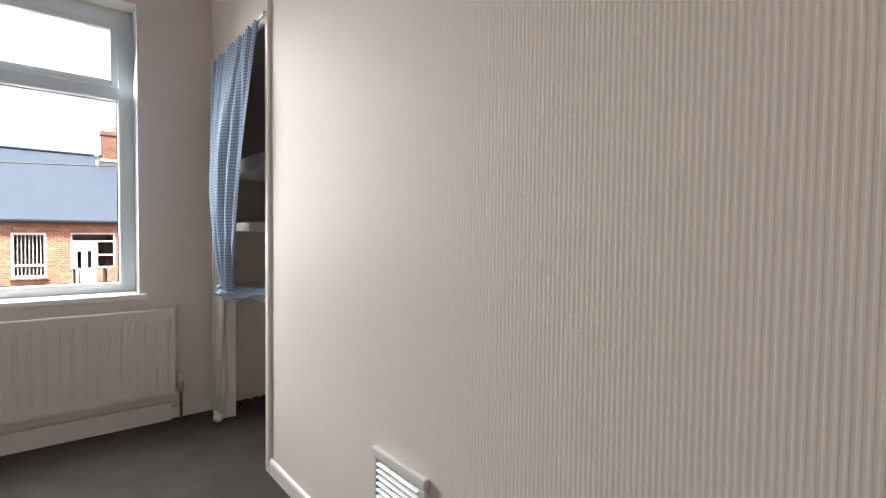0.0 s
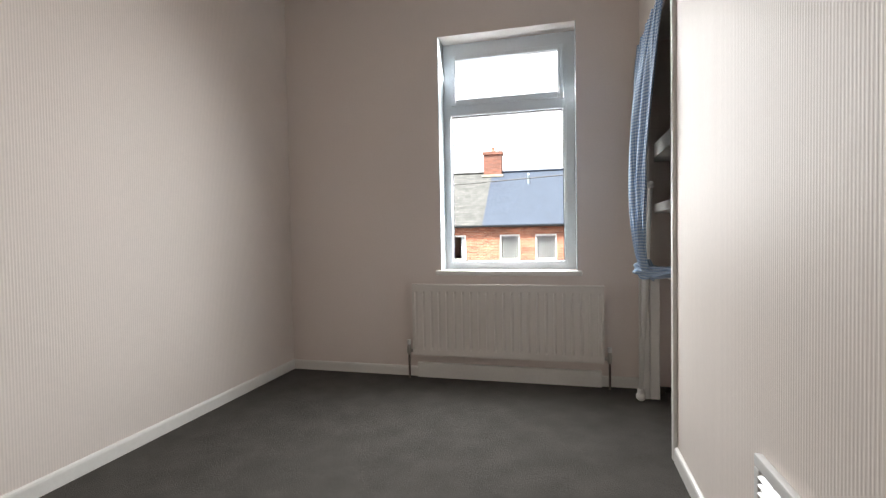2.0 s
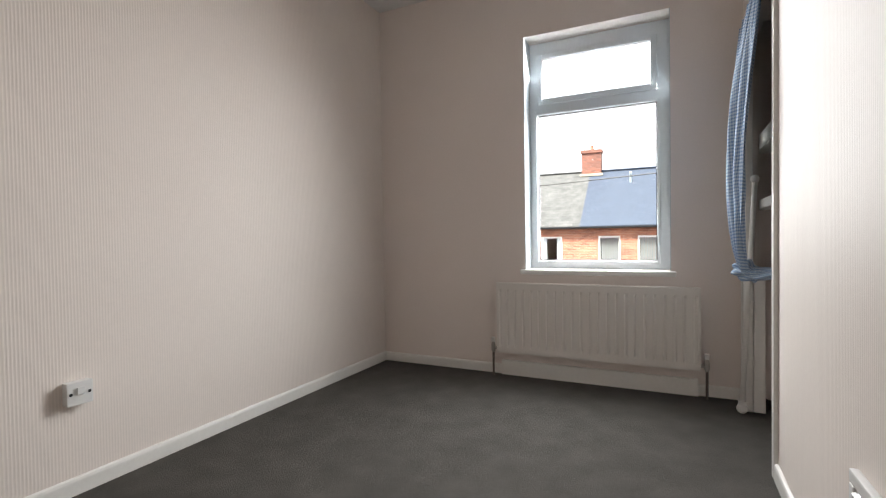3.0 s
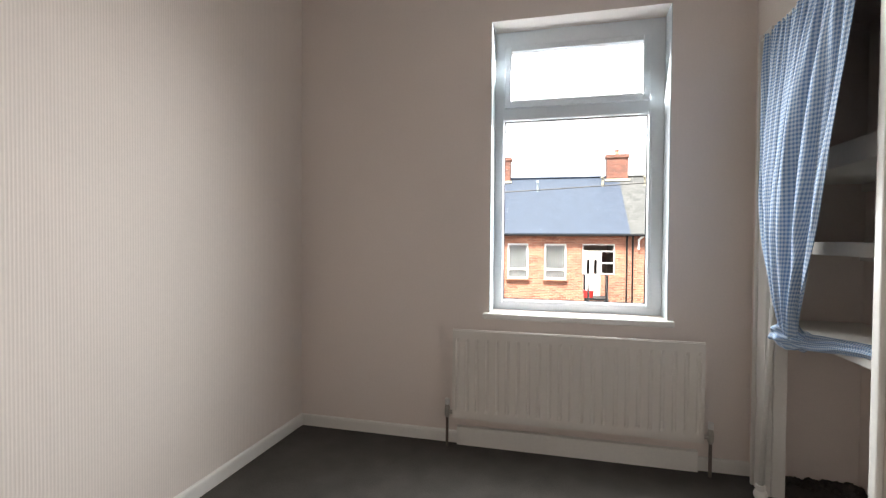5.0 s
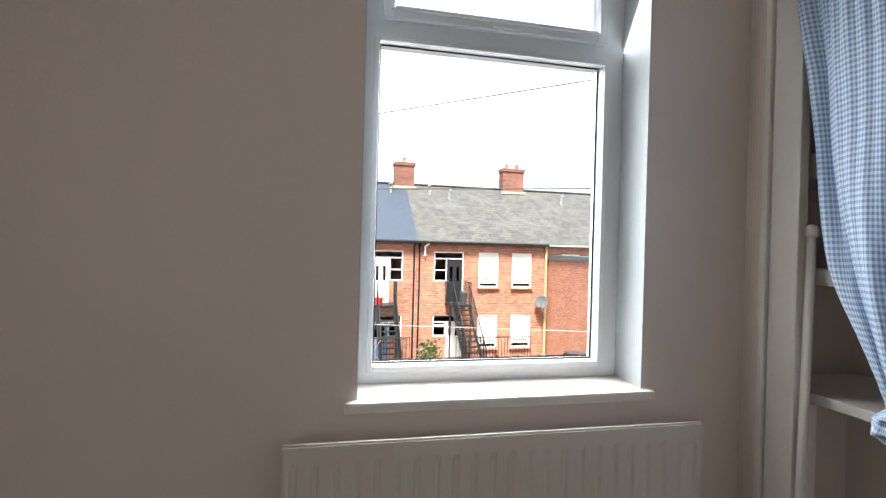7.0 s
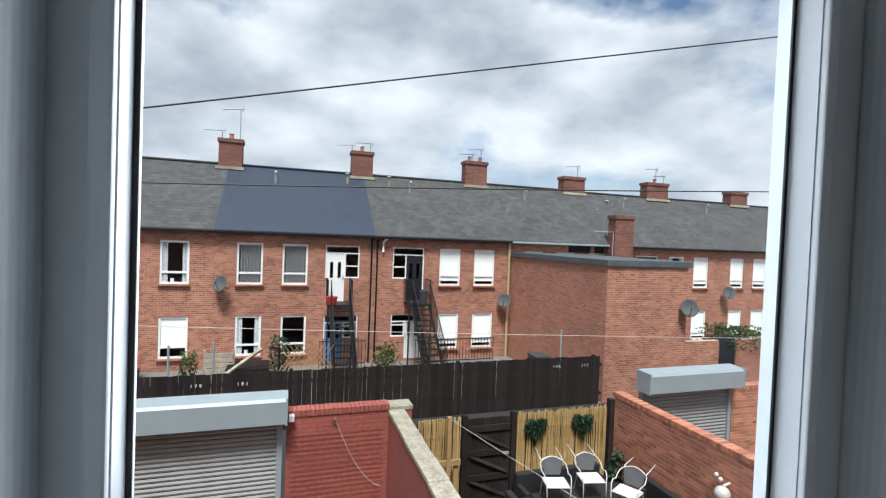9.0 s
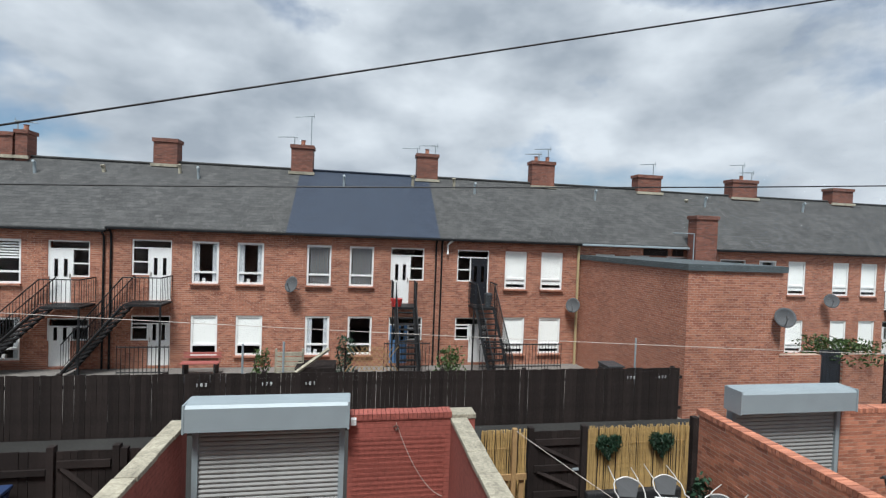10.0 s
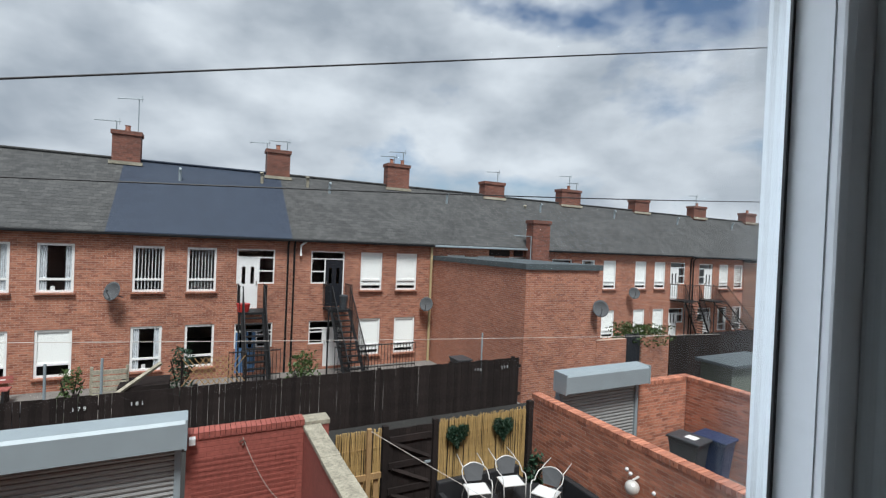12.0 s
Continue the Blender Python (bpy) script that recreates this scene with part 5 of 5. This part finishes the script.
def leafy(name, label, x, y, z, r, h, n, mat, category="shrub", seed=1):
    s = thing(name, label, category)
    rnd = random.Random(seed)
    bm = bmesh.new()
    for k in range(n):
        a, q = rnd.uniform(0, 2 * math.pi), rnd.random() ** 0.5
        zz = rnd.random()
        lump = 0.6 + 0.4 * noise.noise((math.cos(a) * 2 + seed, math.sin(a) * 2, zz * 3))
        c = Vector((math.cos(a) * r * q * lump * (1.1 - 0.5 * zz), math.sin(a) * r * 0.6 * q * lump, h * zz * (0.7 + 0.5 * lump)))
        d = Vector((rnd.uniform(-1, 1), rnd.uniform(-1, 1), rnd.uniform(-0.6, 1))).normalized() * rnd.uniform(0.05, 0.09)
        w = d.cross(Vector((rnd.random(), rnd.random(), rnd.random()))).normalized() * 0.03
        bm.faces.new([bm.verts.new(c - d), bm.verts.new(c + w), bm.verts.new(c + d), bm.verts.new(c - w)])
    part("foliage", bm, mat, s)
    for k in range(5):
        a = k * 1.3
        part("stem", tube([(0, 0, 0), (0.2 * r * math.cos(a), 0.1 * math.sin(a), h * 0.4), (0.5 * r * math.cos(a), 0.3 * r * math.sin(a), h * 0.8)], [0.03, 0.02, 0.008], 5), M_FENCE, s)
    s.location = (x, y, z)


leafy("shrub", "green leafy shrub behind the timber fence", -0.45, 16.6, GZ, 0.7, 1.75, 700, M_HEART, seed=3)
leafy("shrub", "green leafy shrub behind the timber fence", 3.05, 15.6, GZ, 0.95, 1.6, 900, M_LEAF, seed=5)
leafy("shrub", "low green shrub behind the timber fence", -3.1, 16.2, GZ, 0.6, 1.45, 500, M_LEAF, seed=8)
leafy("climber", "green climbing plant over the yard wall", 16.3, 13.6, -2.3, 2.6, 0.75, 1500, M_LEAF, "climber", 11)
leafy("potted_grass", "spiky grey-green plant in the yard corner", 6.0, 7.35, GZ + 0.3, 0.4, 0.95, 300, M_HEART, "plant", 14)

# right of the annex: yard wall, dark gate and fence along the lane
sd = thing("garden_shed", "grey-green boarded shed with pale flat roof edge", "shed")
box("body", (12.95, 15.2, 7.7, 8.6, GZ, -1.60), material("grey_green_boards", (0.11, 0.13, 0.10), 0.85, vary=0.25), sd)
box("roof", (12.8, 15.3, 7.55, 8.7, -1.598, -1.51), M_LEAD, sd, "weathered grey roof edge", 0.01)
yard_wall("lane_wall_1", (13.31, 14.9, 13.0, 13.22, GZ, -1.95), M_BRICK, "red brick yard wall along the lane")
yard_wall("lane_wall_2", (15.75, 17.4, 13.0, 13.22, GZ, -1.95), M_BRICK, "red brick yard wall along the lane")
lg = thing("lane_gate", "black painted boarded yard gate in the lane wall", "gate")
for k in range(6):
    box("board", (14.91 + k * 0.139, 14.91 + k * 0.139 + 0.134, 13.06, 13.1, GZ, -1.8), M_DARKDOOR, lg)
board_fence("lane_fence", "dark boarded timber fence further along the lane", 17.45, 34, 13.0, GZ, -1.98, 0.25)

# small things in the yards opposite
bt = thing("red_bucket", "red plastic tub on the iron landing", "tub")
part("tub", tube([(1.44, 18.62, -1.33), (1.44, 18.62, -1.03)], [0.19, 0.24], 14), M_REDPLASTIC, bt)
M_BENCH = material("faded_red_paint", (0.34, 0.10, 0.085), 0.7, vary=0.25)
bn = thing("red_bench", "red painted bench against the brick wall", "bench")
for k in range(3):
    box("slat", (-6.3, -5.0, 18.3 + 0.13 * k, 18.41 + 0.13 * k, GZ + 0.42, GZ + 0.46), M_BENCH, bn)
for k in range(2):
    box("back_slat", (-6.3, -5.0, 18.75, 18.78, GZ + 0.55 + 0.13 * k, GZ + 0.63 + 0.13 * k), M_BENCH, bn)
for x in (-6.2, -5.15):
    box("leg", (x, x + 0.06, 18.3, 18.8, GZ, GZ + 0.415), M_BLACKIRON, bn)
wheelie_bin(-3.9, 14.2, 0, M_BINGREY, "grey wheelie bin behind the timber fence")
wheelie_bin(-4.6, 14.2, 0, M_BINGREY, "grey wheelie bin behind the timber fence")
wheelie_bin(8.9, 15.5, 0, M_BINGREY, "grey wheelie bin behind the timber fence")
cp = thing("compost_bin", "weathered timber slatted planter behind the fence", "planter")
for k in range(5):
    box("slat", (-2.55, -1.75, 15.6, 15.64, GZ + 0.75 + 0.16 * k, GZ + 0.87 + 0.16 * k), M_COPING, cp)
for x in (-2.6, -1.78):
    box("post", (x, x + 0.07, 15.64, 15.72, GZ, GZ + 1.6), M_COPING, cp)
for x0, x1 in ((-0.1, 1.0),):
    tr = thing("trellis", "brown diamond trellis panel behind the fence", "trellis")
    for k in range(8):
        xx = x0 + (x1 - x0) * k / 7
        for s in (-1, 1):
            part("lath", tube([(xx - s * 0.3, 15.5, GZ + 0.9), (xx + s * 0.3, 15.5, GZ + 1.7)], 0.012, 4), M_TIMBER, tr)
    for x in (x0 - 0.3, x1 + 0.3):
        box("post", (x - 0.03, x + 0.03, 15.5, 15.56, GZ, GZ + 1.75), M_FENCE, tr)
for x, y, z in ((-3.2, 14.0, -1.75), (-2.1, 14.0, -1.7), (9.0, 14.2, -1.65)):
    ps = thing("line_post", "thin grey clothes line post in the yard", "post", "clothes posts")
    part("post", tube([(x, y, GZ), (x, y, z)], 0.03, 8), M_STEEL, ps)


def cable(name, label, a, b, sag, r, mat, category="cable"):
    c = thing(name, label, category)
    a, b = Vector(a), Vector(b)
    pts = [a.lerp(b, k / 24) - Vector((0, 0, sag * 4 * (k / 24) * (1 - k / 24))) for k in range(25)]
    part("wire", tube(pts, r, 6), mat, c)


cable("overhead_cable", "thick black overhead cable across the sky", (-5.956, 2.134, 0.690), (9.044, 1.793, 4.335), 0.02, 0.004, M_CABLE)
cable("overhead_cable", "thin black overhead cable across the roofs", (-24, 6, 1.35), (40, 6, 5.5), 0.95, 0.010, M_CABLE)
cable("washing_line", "pale washing line above the yards", (-13.3, 12.5, -0.39), (20, 12.5, -1.93), 0.1, 0.008, M_LINE, "washing line")
cable("washing_line", "white washing line from the clothes post", (2.66, 7.76, -1.85), (6.5, 1.0, -3.0), 0.1, 0.004, M_LINE, "washing line")


def wall_lamp(x, y, z):
    w = thing("wall_lamp", "round metal wall lamp on the orange brick wall", "lamp")
    part("bowl", ball((x - 0.15, y, z), 0.12, 16, 10), M_ALLOY, w, "", True)
    part("stem", tube([(x, y, z + 0.15), (x - 0.15, y, z + 0.12)], 0.02, 6), M_ALLOY, w)
    for k, (dy, dz) in enumerate(((0.12, 0.16), (0.2, 0.2), (-0.35, 0.05), (-0.7, -0.12))):
        part("bulb", ball((x - 0.06, y + dy, z + dz), 0.035, 8, 6), M_CUSHION, w, "white festoon bulb", True)


wall_lamp(6.57, 5.35, -2.45)


bn = thing("landing_bin", "small grey lidded bin on the stair landing", "bin")
part("body", tube([(5.2, 18.75, -1.33), (5.2, 18.75, -0.86)], [0.14, 0.17], 14), M_BINGREY, bn)
part("lid", tube([(5.2, 18.75, -0.86), (5.2, 18.75, -0.80), (5.2, 18.75, -0.76)], [0.18, 0.17, 0.06], 14), M_BINGREY, bn)


sb = thing("iron_railing", "black barred railing enclosing the yard opposite", "railing")
for x0, x1, y in ((-15.0, -12.6, 15.2), (-7.4, -5.9, 16.2), (0.9, 2.5, 16.6), (4.3, 7.4, 16.4)):
    part("rail", tube([(x0, y, GZ + 1.55), (x1, y, GZ + 1.55)], 0.02, 6), M_BLACKIRON, sb)
    part("rail", tube([(x0, y, GZ + 0.75), (x1, y, GZ + 0.75)], 0.02, 6), M_BLACKIRON, sb)
    n = int((x1 - x0) / 0.12)
    for i in range(n + 1):
        xx = x0 + (x1 - x0) * i / n
        part("bar", tube([(xx, y, GZ), (xx, y, GZ + 1.6)], 0.011, 4), M_BLACKIRON, sb)
kg = thing("water_butt", "grey ribbed water butt beside the iron stair", "water butt")
for k in range(6):
    part("rib", tube([(-13.1, 18.4, GZ + 0.2 * k), (-13.1, 18.4, GZ + 0.2 * k + 0.1), (-13.1, 18.4, GZ + 0.2 * k + 0.2)], [0.26, 0.30, 0.26], 16), M_STEEL, kg)
tb = thing("shed_roof", "weathered timber lean-to roof behind the fence", "shed")
part("roof_board", tube([(-1.9, 15.0, GZ + 1.0), (-0.9, 15.0, GZ + 1.75)], 0.06, 4), M_COPING, tb)
box("body", (-1.9, -0.7, 15.0, 16.0, GZ, GZ + 1.15), M_FENCE, tb)
for xv, zv in ((-7.9, 3.9), (-10.9, 3.7), (2.35, 4.0), (4.35, 4.0), (16.9, 3.6)):
    vp = thing("roof_vent", "small pale vent cowl on the slate roof", "vent", "roof vents")
    part("cowl", tube([(xv, 22.6, zv - 0.3), (xv, 22.55, zv + 0.15), (xv - 0.03, 22.5, zv + 0.3)], [0.07, 0.07, 0.10], 8), M_COPING, vp)

cable("loose_cable", "thin pale cable hanging down the red wall", (0.62, 7.88, -1.7), (1.45, 7.88, -3.0), 0.25, 0.004, M_LINE)
hk = thing("wall_bracket", "small rusty bracket on the red wall", "bracket")
part("ring", tube([(0.58, 7.9, -1.78), (0.62, 7.86, -1.74), (0.66, 7.9, -1.78), (0.62, 7.88, -1.83)], 0.012, 6), M_COPPER, hk)
bx = thing("junction_box", "small white box beside the shutter housing", "box")
box("case", (-0.13, -0.04, 7.80, 7.915, -1.70, -1.60), M_PLASTIC, bx, "", 0.008)

# the lane runs at a slight angle to the viewer's house
SKEW = Matrix.Translation((-0.1, 0.05, 0)) @ pose(0, 0, 0, 0, 0, 1.3) @ Matrix.Translation((0.1, -0.05, 0))
for ob in list(scene.objects):
    if ob not in indoors and ob.parent is None and not ob.name.startswith("own_house"):
        ob.matrix_basis = SKEW @ ob.matrix_basis
